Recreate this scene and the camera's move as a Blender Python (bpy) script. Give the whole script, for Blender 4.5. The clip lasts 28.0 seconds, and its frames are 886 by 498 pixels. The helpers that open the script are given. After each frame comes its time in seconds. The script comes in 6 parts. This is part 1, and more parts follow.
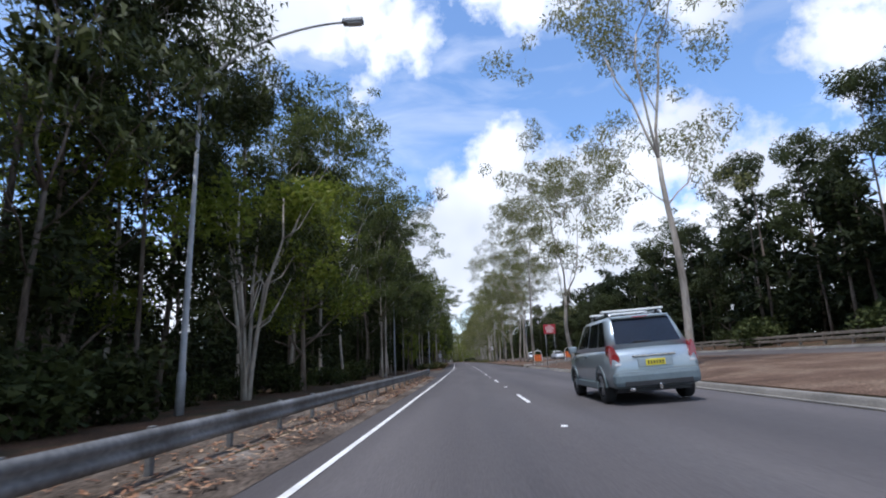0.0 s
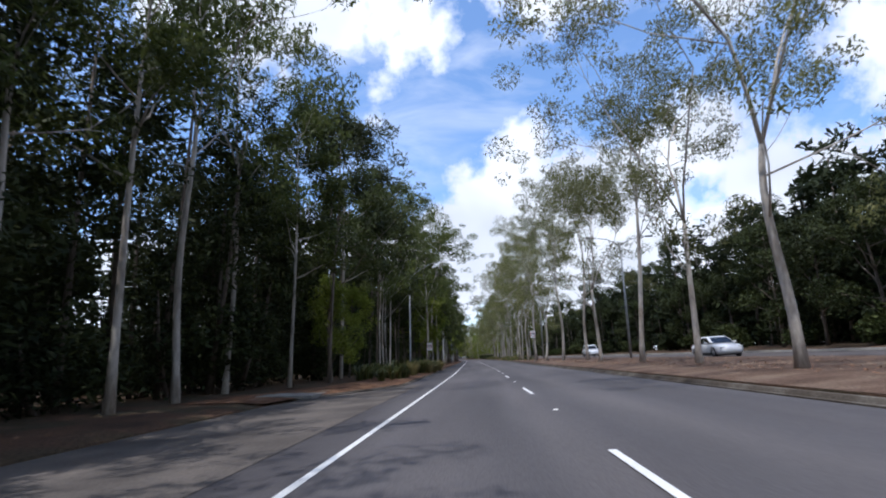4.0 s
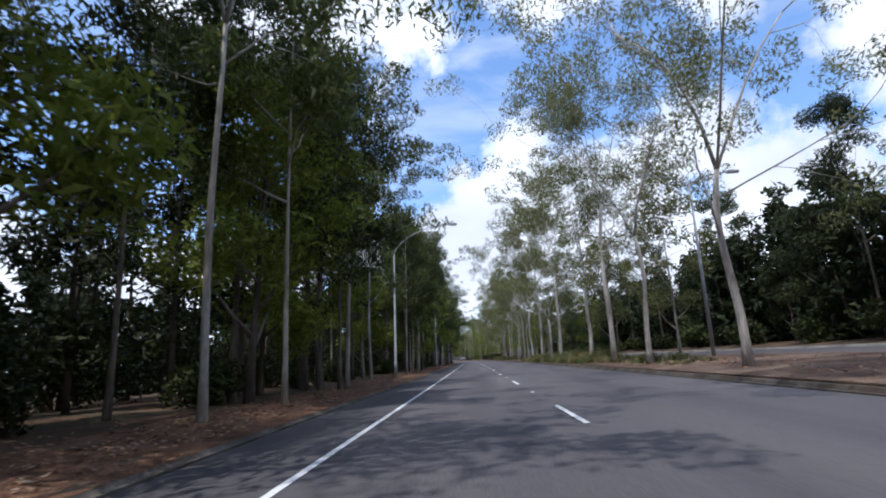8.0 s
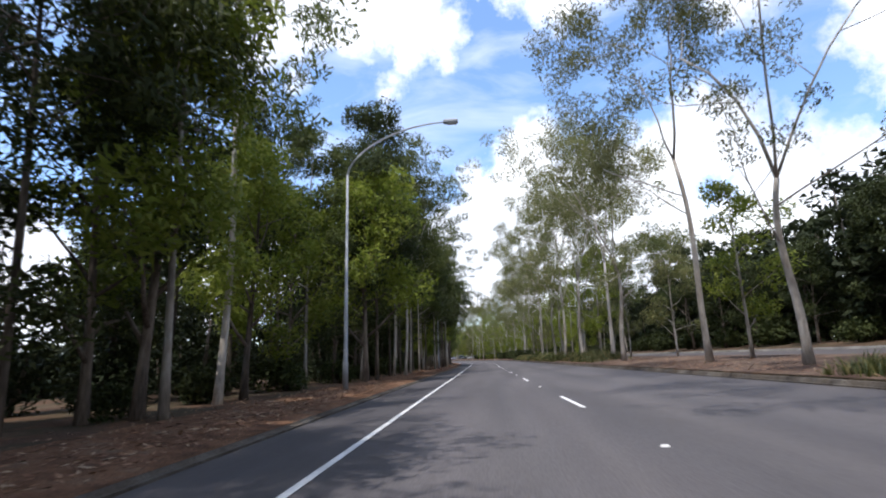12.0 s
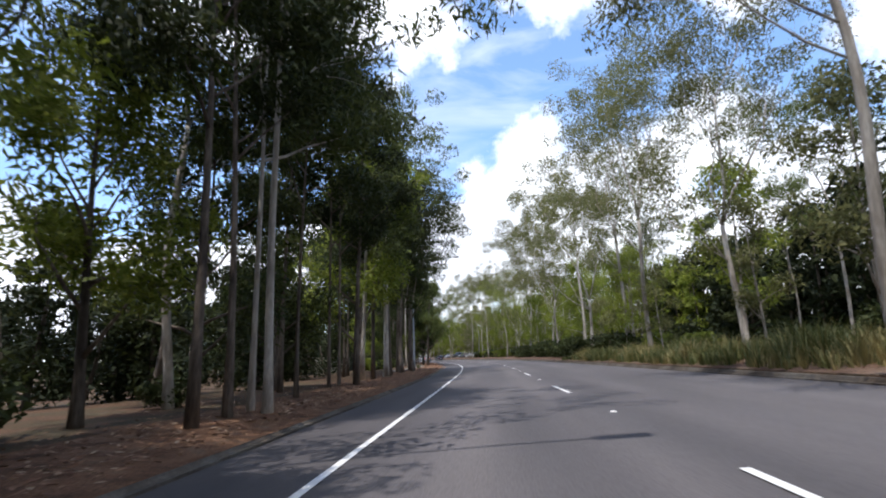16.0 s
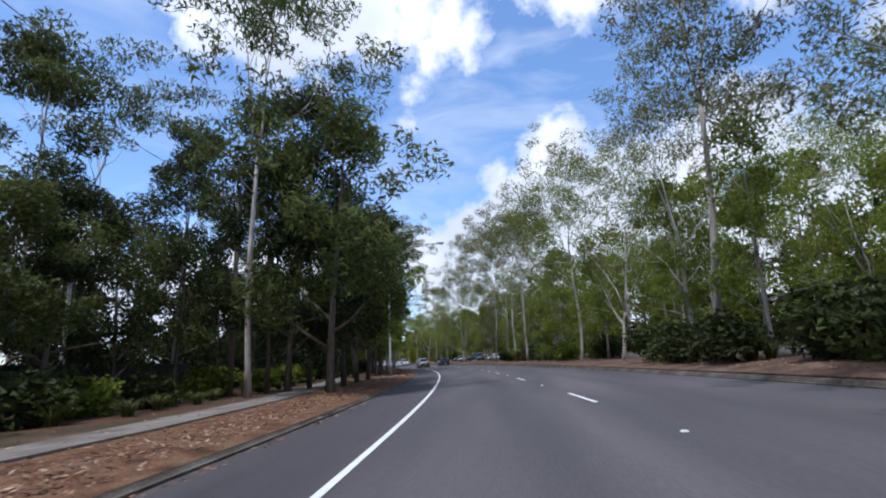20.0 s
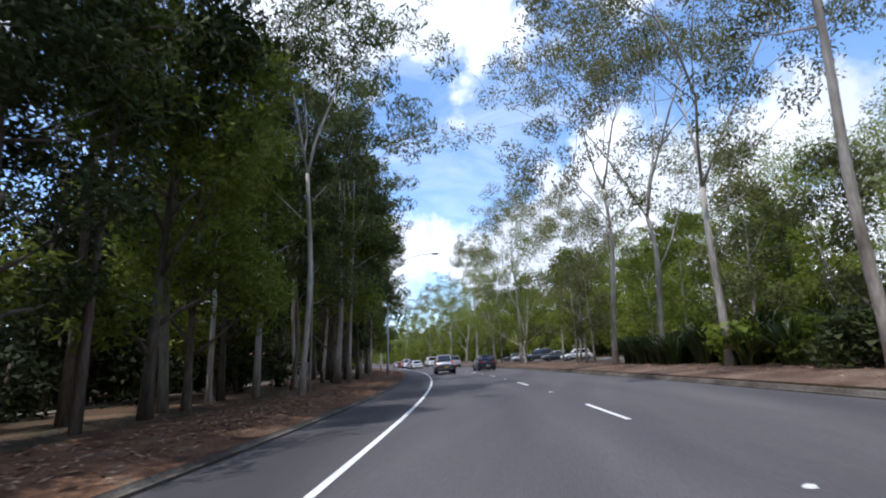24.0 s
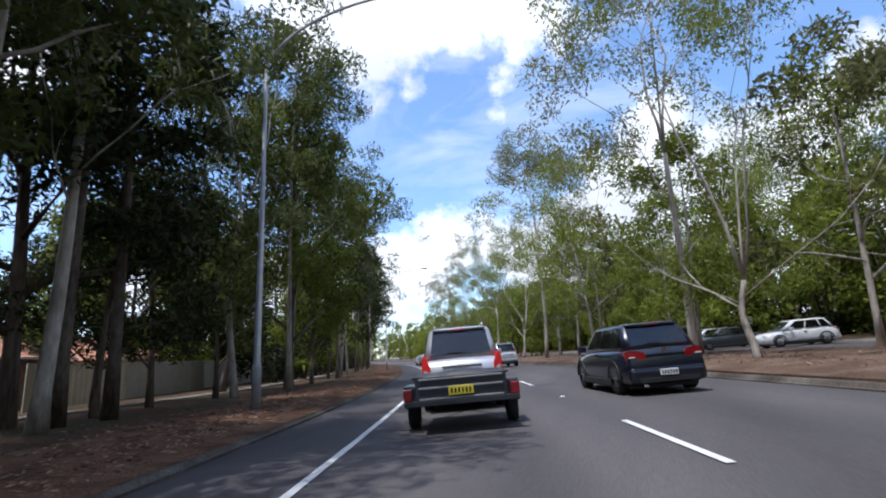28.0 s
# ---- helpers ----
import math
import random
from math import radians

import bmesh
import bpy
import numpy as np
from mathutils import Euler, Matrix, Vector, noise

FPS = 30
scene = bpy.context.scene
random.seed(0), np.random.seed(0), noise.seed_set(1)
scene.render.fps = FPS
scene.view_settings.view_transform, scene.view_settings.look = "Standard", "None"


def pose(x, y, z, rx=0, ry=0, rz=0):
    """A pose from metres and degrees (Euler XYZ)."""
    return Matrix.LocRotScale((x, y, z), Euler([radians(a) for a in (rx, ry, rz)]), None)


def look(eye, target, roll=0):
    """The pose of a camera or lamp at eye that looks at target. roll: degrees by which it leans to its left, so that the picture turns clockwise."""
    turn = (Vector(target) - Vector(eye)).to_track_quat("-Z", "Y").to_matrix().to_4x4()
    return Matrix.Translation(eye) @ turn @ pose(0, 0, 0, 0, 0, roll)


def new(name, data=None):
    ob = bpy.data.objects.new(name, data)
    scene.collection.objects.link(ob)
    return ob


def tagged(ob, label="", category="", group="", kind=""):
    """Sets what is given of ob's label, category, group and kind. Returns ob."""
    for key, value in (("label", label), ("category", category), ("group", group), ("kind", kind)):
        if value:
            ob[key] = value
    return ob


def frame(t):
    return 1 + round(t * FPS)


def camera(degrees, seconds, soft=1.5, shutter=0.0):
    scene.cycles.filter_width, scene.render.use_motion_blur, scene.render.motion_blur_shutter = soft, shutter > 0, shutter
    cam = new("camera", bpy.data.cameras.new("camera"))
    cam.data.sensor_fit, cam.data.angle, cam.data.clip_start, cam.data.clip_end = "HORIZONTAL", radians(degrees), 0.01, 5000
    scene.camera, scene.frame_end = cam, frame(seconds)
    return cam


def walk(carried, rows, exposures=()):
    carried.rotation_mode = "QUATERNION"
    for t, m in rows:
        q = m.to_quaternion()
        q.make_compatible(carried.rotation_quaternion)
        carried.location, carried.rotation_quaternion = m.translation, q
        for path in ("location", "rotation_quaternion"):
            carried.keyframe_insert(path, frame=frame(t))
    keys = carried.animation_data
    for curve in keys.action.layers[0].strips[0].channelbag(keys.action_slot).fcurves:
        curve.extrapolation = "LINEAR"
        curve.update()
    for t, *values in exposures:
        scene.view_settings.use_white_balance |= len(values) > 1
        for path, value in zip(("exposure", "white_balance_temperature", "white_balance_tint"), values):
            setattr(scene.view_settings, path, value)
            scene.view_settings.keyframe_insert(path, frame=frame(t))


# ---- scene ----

# ---- the road's line: heading (degrees to the left of north) along its length ----
HEADING = [(0, 0), (49.6, 1.0), (81, 1.2), (107, 1.2), (185, 1.9), (230, 1.5), (260, 1.6), (296, 2.4), (325, 4.6), (345, 7.6), (370, 10.0), (386, 12.1), (403, 15.3), (416, 17), (470, 24), (560, 32), (700, 32)]


def heading(s):
    return float(np.interp(s, [a for a, b in HEADING], [b for a, b in HEADING]))


_line = [(-140.0, 0.0, -140.0)]
while _line[-1][0] < 900:
    _s, _x, _y = _line[-1]
    _a = radians(heading(_s + 0.5))
    _line.append((_s + 1.0, _x - math.sin(_a), _y + math.cos(_a)))
_LS, _LX, _LY = (np.array(c) for c in zip(*_line))


CROSSFALL = 0.045  # the land rises to the right


def fall(lateral):
    return CROSSFALL * max(-30.0, min(30.0, lateral))


def road(s, lateral=0.0, z=0.0):
    """The place s metres along the road and so many metres to the right of the drive's line."""
    a, far = radians(heading(s)), radians(16)
    near = max(-60.0, min(60.0, lateral))
    rest = lateral - near  # far from the road the land runs on in one direction
    return Vector((float(np.interp(s, _LS, _LX)) + near * math.cos(a) + rest * math.cos(far), float(np.interp(s, _LS, _LY)) + near * math.sin(a) + rest * math.sin(far), z + fall(lateral)))


# ---- camera: seconds, metres along, metres to the right, yaw, pitch, roll ----
EYE = 1.12
TURN, TILT, LEAN = 3.0, 12.3, 1.9
DRIVE = [
    (0.0, -0.01, 0.04, 0.00, 0.20, 0.40),
    (0.5, 6.75, 0.05, 0.50, -0.10, -0.40),
    (1.0, 13.56, 0.06, 0.20, 0.00, -0.60),
    (1.5, 20.46, 0.07, 0.60, 0.00, 0.00),
    (2.0, 27.50, 0.08, 1.30, -0.30, -0.30),
    (2.5, 34.71, 0.09, 1.60, 0.00, -0.30),
    (3.0, 42.07, 0.10, 1.60, 0.00, -0.20),
    (3.5, 49.72, 0.12, 1.70, 0.00, -0.50),
    (5.5, 82.60, 0.16, 1.70, -0.70, 0.00),
    (6.0, 90.89, 0.17, 1.60, -0.30, 0.10),
    (6.5, 99.19, 0.18, 1.60, 0.00, 0.00),
    (7.0, 107.54, 0.18, 1.70, 0.10, -0.10),
    (7.5, 116.00, 0.19, 1.90, 0.10, 0.20),
    (8.0, 124.50, 0.20, 1.90, 0.00, 0.20),
    (8.5, 133.08, 0.17, 2.10, 0.20, -0.20),
    (9.0, 141.78, 0.14, 2.30, 0.10, -0.40),
    (9.5, 150.51, 0.12, 2.40, 0.10, -0.30),
    (10.0, 159.25, 0.09, 2.60, 0.10, 0.10),
    (10.5, 168.00, 0.06, 2.80, 0.00, 0.10),
    (11.0, 176.75, 0.04, 2.90, 0.20, -0.20),
    (11.5, 185.48, 0.00, 2.90, -0.10, -0.30),
    (13.5, 220.21, -0.12, 3.00, 0.00, 0.30),
    (14.0, 228.93, -0.15, 2.70, -0.30, 0.20),
    (14.5, 237.63, -0.18, 2.80, -0.10, -0.10),
    (15.0, 246.24, -0.22, 2.90, -0.20, -0.40),
    (15.5, 254.74, -0.25, 2.90, -0.30, 0.00),
    (16.0, 263.02, -0.28, 3.30, -0.30, 0.00),
    (16.5, 271.15, -0.31, 3.70, -0.20, 0.00),
    (17.0, 279.20, -0.33, 3.80, -0.20, -0.20),
    (17.5, 287.20, -0.34, 3.90, -0.10, -0.20),
    (18.0, 295.30, -0.35, 4.10, 0.10, 0.10),
    (18.5, 303.45, -0.35, 4.40, 0.30, -0.20),
    (19.0, 311.13, -0.36, 4.50, 0.40, -0.30),
    (19.5, 318.33, -0.37, 5.20, 0.40, 0.00),
    (20.0, 325.33, -0.37, 6.10, 0.10, 0.30),
    (20.5, 332.10, -0.35, 7.20, 0.20, 0.70),
    (21.0, 338.71, -0.34, 8.10, 0.00, 0.50),
    (21.5, 345.33, -0.33, 9.10, 0.20, 0.90),
    (23.5, 370.03, -0.28, 11.00, 0.30, -0.40),
    (24.0, 376.00, -0.27, 11.70, 0.20, -0.50),
    (24.5, 381.88, -0.26, 12.30, 0.30, -0.30),
    (25.0, 387.53, -0.25, 13.00, -0.10, -0.20),
    (25.5, 392.94, -0.21, 13.70, 0.10, -0.30),
    (26.0, 398.06, -0.17, 14.60, 0.20, 0.30),
    (26.5, 402.81, -0.13, 15.40, -0.10, 0.40),
    (27.0, 407.39, -0.09, 16.00, -0.10, 0.60),
    (27.5, 411.83, -0.05, 16.70, -0.20, 0.60),
    (28.0, 416.00, -0.02, 17.10, -0.30, 0.50),
]

cam = camera(82.0, 28.0, soft=2.0, shutter=0.1)
walk(cam, [(t, pose(*road(s, r, EYE), 90 + TILT + p, LEAN + lean, TURN + yaw)) for t, s, r, yaw, p, lean in DRIVE], [(0.0, -0.29, 5800, 13), (8.0, -0.2, 5700, 13), (11.0, 0.05, 6100, 13), (17.0, 0.15, 6100, 13), (20.0, -0.4, 5650, 13), (24.0, -0.1, 5750, 13), (28.0, -0.12, 5850, 13)])

# ---- sky, sun ----
SUN_UP, SUN_LEFT = 72.0, 147.0  # degrees above the horizon; degrees to the left of north
world = bpy.data.worlds.new("sky")
scene.world = world
world.use_nodes = True
wn, wl = world.node_tree.nodes, world.node_tree.links
wn.clear()


def wnode(kind, **kw):
    n = wn.new(kind)
    for k, v in kw.items():
        if k == "operation":
            n.operation = v
        elif k == "ins":
            for j, x in v.items():
                n.inputs[j].default_value = x
    return n


sky = wn.new("ShaderNodeTexSky")
sky.sky_type = "NISHITA"
sky.sun_disc = False
sky.sun_elevation = radians(SUN_UP)
sky.sun_rotation = radians(-SUN_LEFT)
sky.air_density, sky.dust_density, sky.ozone_density = 1.0, 0.6, 2.5
coord = wn.new("ShaderNodeTexCoord")
noise_big = wnode("ShaderNodeTexNoise", ins={"Scale": 9.0, "Detail": 9.0, "Roughness": 0.6})
wl.new(coord.outputs["Generated"], noise_big.inputs["Vector"])
# cumulus: direction (degrees left of north, degrees up), radius, as the sky stood that day
CLOUDS = [(34, 37, 6), (30, 34, 4.5), (26, 35.5, 5.5), (21.5, 36, 5), (17, 36.5, 5), (12, 37, 4.5), (8, 36.3, 4), (9.5, 33.8, 2.6), (5, 35.5, 3), (17, 33.8, 2.2), (24, 41, 7), (13, 41.5, 6), (4.5, 32.6, 1.4), (11.3, 30.2, 1.7), (22.5, 30, 1.2),
          (12, 26.5, 1.3), (27, 29, 1.8), (-4, 38.8, 3.6), (-9, 38, 4), (-14, 38.5, 3.8), (-11, 42, 5), (-29, 33, 3.6), (-39.5, 25.5, 4.2), (-42, 29.5, 4.5), (-39, 22, 3), (-4.5, 21.5, 5), (0, 17.5, 5), (3.5, 14, 5.5), (-10, 17.5, 5.5), (-16, 17.5, 5.8),
          (-24.5, 20, 5.2), (-20, 19, 5), (-29.5, 15.5, 6), (-34, 14.5, 5.2), (-37.5, 17, 2.8), (5, 9, 7), (-5, 11, 9), (-15, 9, 10), (-28, 8, 9), (-42, 7, 8), (10.5, 11, 4.6), (14.5, 12, 4.4), (18.5, 12.5, 4.4), (22.5, 10, 5), (29, 8, 6), (37, 7, 7), (47, 8, 8),
          (-60, 20, 12), (70, 30, 12), (-95, 30, 16), (120, 25, 18), (180, 35, 20), (-140, 22, 16), (-20, 60, 9), (60, 62, 10)]
warp_noise = wnode("ShaderNodeTexNoise", ins={"Scale": 9.0, "Detail": 7.0, "Roughness": 0.6})
wl.new(coord.outputs["Generated"], warp_noise.inputs["Vector"])
warp = wnode("ShaderNodeVectorMath", operation="MULTIPLY_ADD", ins={1: (0.11, 0.11, 0.11), 2: (-0.055, -0.055, -0.055)})
wl.new(warp_noise.outputs["Color"], warp.inputs[0])
where = wnode("ShaderNodeVectorMath", operation="ADD")
wl.new(coord.outputs["Generated"], where.inputs[0])
wl.new(warp.outputs["Vector"], where.inputs[1])
total = None
for az, up, size in CLOUDS:
    a, e = radians(az), radians(up)
    d = wnode("ShaderNodeVectorMath", operation="DISTANCE")
    wl.new(where.outputs["Vector"], d.inputs[0])
    d.inputs[1].default_value = (-math.sin(a) * math.cos(e), math.cos(a) * math.cos(e), math.sin(e))
    m = wnode("ShaderNodeMapRange", ins={"From Min": 0.0, "From Max": radians(size), "To Min": size / 5.0, "To Max": 0.0})
    m.clamp = False
    wl.new(d.outputs["Value"], m.inputs["Value"])
    if total is None:
        total = m.outputs["Result"]
    else:
        mx = wnode("ShaderNodeMath", operation="MAXIMUM")
        wl.new(total, mx.inputs[0])
        wl.new(m.outputs["Result"], mx.inputs[1])
        total = mx.outputs["Value"]
mul = wnode("ShaderNodeMath", operation="MULTIPLY_ADD", ins={1: 1.5, 2: -0.75})
wl.new(noise_big.outputs["Fac"], mul.inputs[0])
add = wnode("ShaderNodeMath", operation="ADD")
wl.new(total, add.inputs[0])
wl.new(mul.outputs["Value"], add.inputs[1])
noise_fine = wnode("ShaderNodeTexNoise", ins={"Scale": 38.0, "Detail": 6.0, "Roughness": 0.6})
wl.new(coord.outputs["Generated"], noise_fine.inputs["Vector"])
mul2 = wnode("ShaderNodeMath", operation="MULTIPLY_ADD", ins={1: 0.7, 2: -0.35})
wl.new(noise_fine.outputs["Fac"], mul2.inputs[0])
add2 = wnode("ShaderNodeMath", operation="ADD")
wl.new(add.outputs["Value"], add2.inputs[0])
wl.new(mul2.outputs["Value"], add2.inputs[1])
cover = wnode("ShaderNodeMapRange", ins={"From Min": -0.08, "From Max": 0.42})
wl.new(add2.outputs["Value"], cover.inputs["Value"])
# thin high veils between the cumulus
veil_map = wn.new("ShaderNodeMapping")
veil_map.inputs["Scale"].default_value = (1.6, 1.6, 5.0)
wl.new(coord.outputs["Generated"], veil_map.inputs["Vector"])
veil_noise = wnode("ShaderNodeTexNoise", ins={"Scale": 2.6, "Detail": 7.0, "Roughness": 0.58, "Distortion": 0.6})
wl.new(veil_map.outputs["Vector"], veil_noise.inputs["Vector"])
veil = wnode("ShaderNodeMapRange", ins={"From Min": 0.46, "From Max": 0.8, "To Min": 0.0, "To Max": 0.45})
wl.new(veil_noise.outputs["Fac"], veil.inputs["Value"])
sheet = wnode("ShaderNodeMath", operation="MAXIMUM")
wl.new(cover.outputs["Result"], sheet.inputs[0])
wl.new(veil.outputs["Result"], sheet.inputs[1])
noise_soft = wnode("ShaderNodeTexNoise", ins={"Scale": 3.0, "Detail": 4.0})
wl.new(coord.outputs["Generated"], noise_soft.inputs["Vector"])
shade = wn.new("ShaderNodeValToRGB")
shade.color_ramp.elements[0].position, shade.color_ramp.elements[0].color = 0.35, (9.6, 10.0, 10.6, 1)
shade.color_ramp.elements[1].position, shade.color_ramp.elements[1].color = 0.58, (15.0, 15.1, 15.2, 1)
wl.new(noise_soft.outputs["Fac"], shade.inputs["Fac"])
mix = wn.new("ShaderNodeMix")
mix.data_type = "RGBA"
wl.new(sheet.outputs["Value"], mix.inputs["Factor"])
deep = wnode("ShaderNodeHueSaturation", ins={"Hue": 0.498, "Saturation": 1.02, "Value": 2.8})
wl.new(sky.outputs["Color"], deep.inputs["Color"])
wl.new(deep.outputs["Color"], mix.inputs["A"])
wl.new(shade.outputs["Color"], mix.inputs["B"])
bg = wn.new("ShaderNodeBackground")
bg.inputs["Strength"].default_value = 0.1
wl.new(mix.outputs["Result"], bg.inputs["Color"])
wo = wn.new("ShaderNodeOutputWorld")
wl.new(bg.outputs["Background"], wo.inputs["Surface"])

sun = new("sun", bpy.data.lights.new("sun", "SUN"))
sun.data.energy, sun.data.angle, sun.data.color = 4.3, radians(0.53), (1.0, 0.95, 0.87)
_e, _a = radians(SUN_UP), radians(SUN_LEFT)
sun.matrix_world = look((-60 * math.sin(_a), 60 * math.cos(_a), 120), (-60 * math.sin(_a) + math.sin(_a) * math.cos(_e), 60 * math.cos(_a) - math.cos(_a) * math.cos(_e), 120 - math.sin(_e)))


# ---- materials ----
def material(name, colours, rough=0.8, scale=4.0, bump=0.0, detail_scale=40.0, metal=0.0, leaf=0.0, per_object=0.0, stretch=None, fine=0.35, coat=0.0, spec=0.5):
    """A procedural surface: colours run along a coarse noise, darkened and lightened by a fine one."""
    mat = bpy.data.materials.new(name)
    mat.use_nodes = True
    n, l = mat.node_tree.nodes, mat.node_tree.links
    p = n["Principled BSDF"]
    p.inputs["Roughness"].default_value = rough
    p.inputs["Metallic"].default_value = metal
    p.inputs["Specular IOR Level"].default_value = spec
    if coat:
        p.inputs["Coat Weight"].default_value = coat
        p.inputs["Coat Roughness"].default_value = 0.04
    tc = n.new("ShaderNodeTexCoord")
    vec = tc.outputs["Object"]
    if stretch:
        mp = n.new("ShaderNodeMapping")
        mp.inputs["Scale"].default_value = stretch
        l.new(vec, mp.inputs["Vector"])
        vec = mp.outputs["Vector"]
    big = n.new("ShaderNodeTexNoise")
    big.inputs["Scale"].default_value, big.inputs["Detail"].default_value = scale, 5.0
    l.new(vec, big.inputs["Vector"])
    ramp = n.new("ShaderNodeValToRGB")
    while len(ramp.color_ramp.elements) < len(colours):
        ramp.color_ramp.elements.new(0.5)
    for j, c in enumerate(colours):
        ramp.color_ramp.elements[j].position = 0.3 + 0.4 * j / max(1, len(colours) - 1)
        ramp.color_ramp.elements[j].color = (*c, 1)
    if leaf:
        gi = n.new("ShaderNodeNewGeometry")
        l.new(gi.outputs["Random Per Island"], ramp.inputs["Fac"])
        for j in range(len(colours)):
            ramp.color_ramp.elements[j].position = j / max(1, len(colours) - 1)
    else:
        l.new(big.outputs["Fac"], ramp.inputs["Fac"])
    small = n.new("ShaderNodeTexNoise")
    small.inputs["Scale"].default_value, small.inputs["Detail"].default_value = detail_scale, 3.0
    l.new(vec, small.inputs["Vector"])
    mr = n.new("ShaderNodeMapRange")
    mr.inputs["From Min"].default_value, mr.inputs["From Max"].default_value = 0.3, 0.7
    mr.inputs["To Min"].default_value, mr.inputs["To Max"].default_value = 1 - fine, 1 + fine
    l.new(small.outputs["Fac"], mr.inputs["Value"])
    mm = n.new("ShaderNodeMix")
    mm.data_type, mm.blend_type = "RGBA", "MULTIPLY"
    mm.inputs["Factor"].default_value = 1.0
    l.new(ramp.outputs["Color"], mm.inputs["A"])
    l.new(mr.outputs["Result"], mm.inputs["B"])
    col = mm.outputs["Result"]
    if per_object:
        oi = n.new("ShaderNodeObjectInfo")
        r2 = n.new("ShaderNodeMapRange")
        r2.inputs["To Min"].default_value, r2.inputs["To Max"].default_value = 1 - per_object, 1 + per_object
        l.new(oi.outputs["Random"], r2.inputs["Value"])
        m2 = n.new("ShaderNodeMix")
        m2.data_type, m2.blend_type = "RGBA", "MULTIPLY"
        m2.inputs["Factor"].default_value = 1.0
        l.new(col, m2.inputs["A"])
        l.new(r2.outputs["Result"], m2.inputs["B"])
        col = m2.outputs["Result"]
    l.new(col, p.inputs["Base Color"])
    if bump:
        b = n.new("ShaderNodeBump")
        b.inputs["Strength"].default_value = bump
        b.inputs["Distance"].default_value = 0.02
        l.new(small.outputs["Fac"], b.inputs["Height"])
        l.new(b.outputs["Normal"], p.inputs["Normal"])
    if leaf:
        tr = n.new("ShaderNodeBsdfTranslucent")
        l.new(col, tr.inputs["Color"])
        ms = n.new("ShaderNodeMixShader")
        ms.inputs["Fac"].default_value = leaf
        l.new(p.outputs["BSDF"], ms.inputs[1])
        l.new(tr.outputs["BSDF"], ms.inputs[2])
        l.new(ms.outputs["Shader"], n["Material Output"].inputs["Surface"])
    return mat


def plain(name, colour, rough=0.5, metal=0.0, fine=0.08, coat=0.0, spec=0.5):
    return material(name, [colour, tuple(min(1, c * 1.12) for c in colour)], rough, 3.0, 0.0, 30.0, metal, fine=fine, coat=coat, spec=spec)


M_ASPHALT = material("asphalt", [(0.070, 0.064, 0.066), (0.086, 0.079, 0.080), (0.103, 0.094, 0.093)], 0.82, 0.5, 0.35, 55.0, fine=0.14, spec=0.3, stretch=(1.3, 0.09, 1))


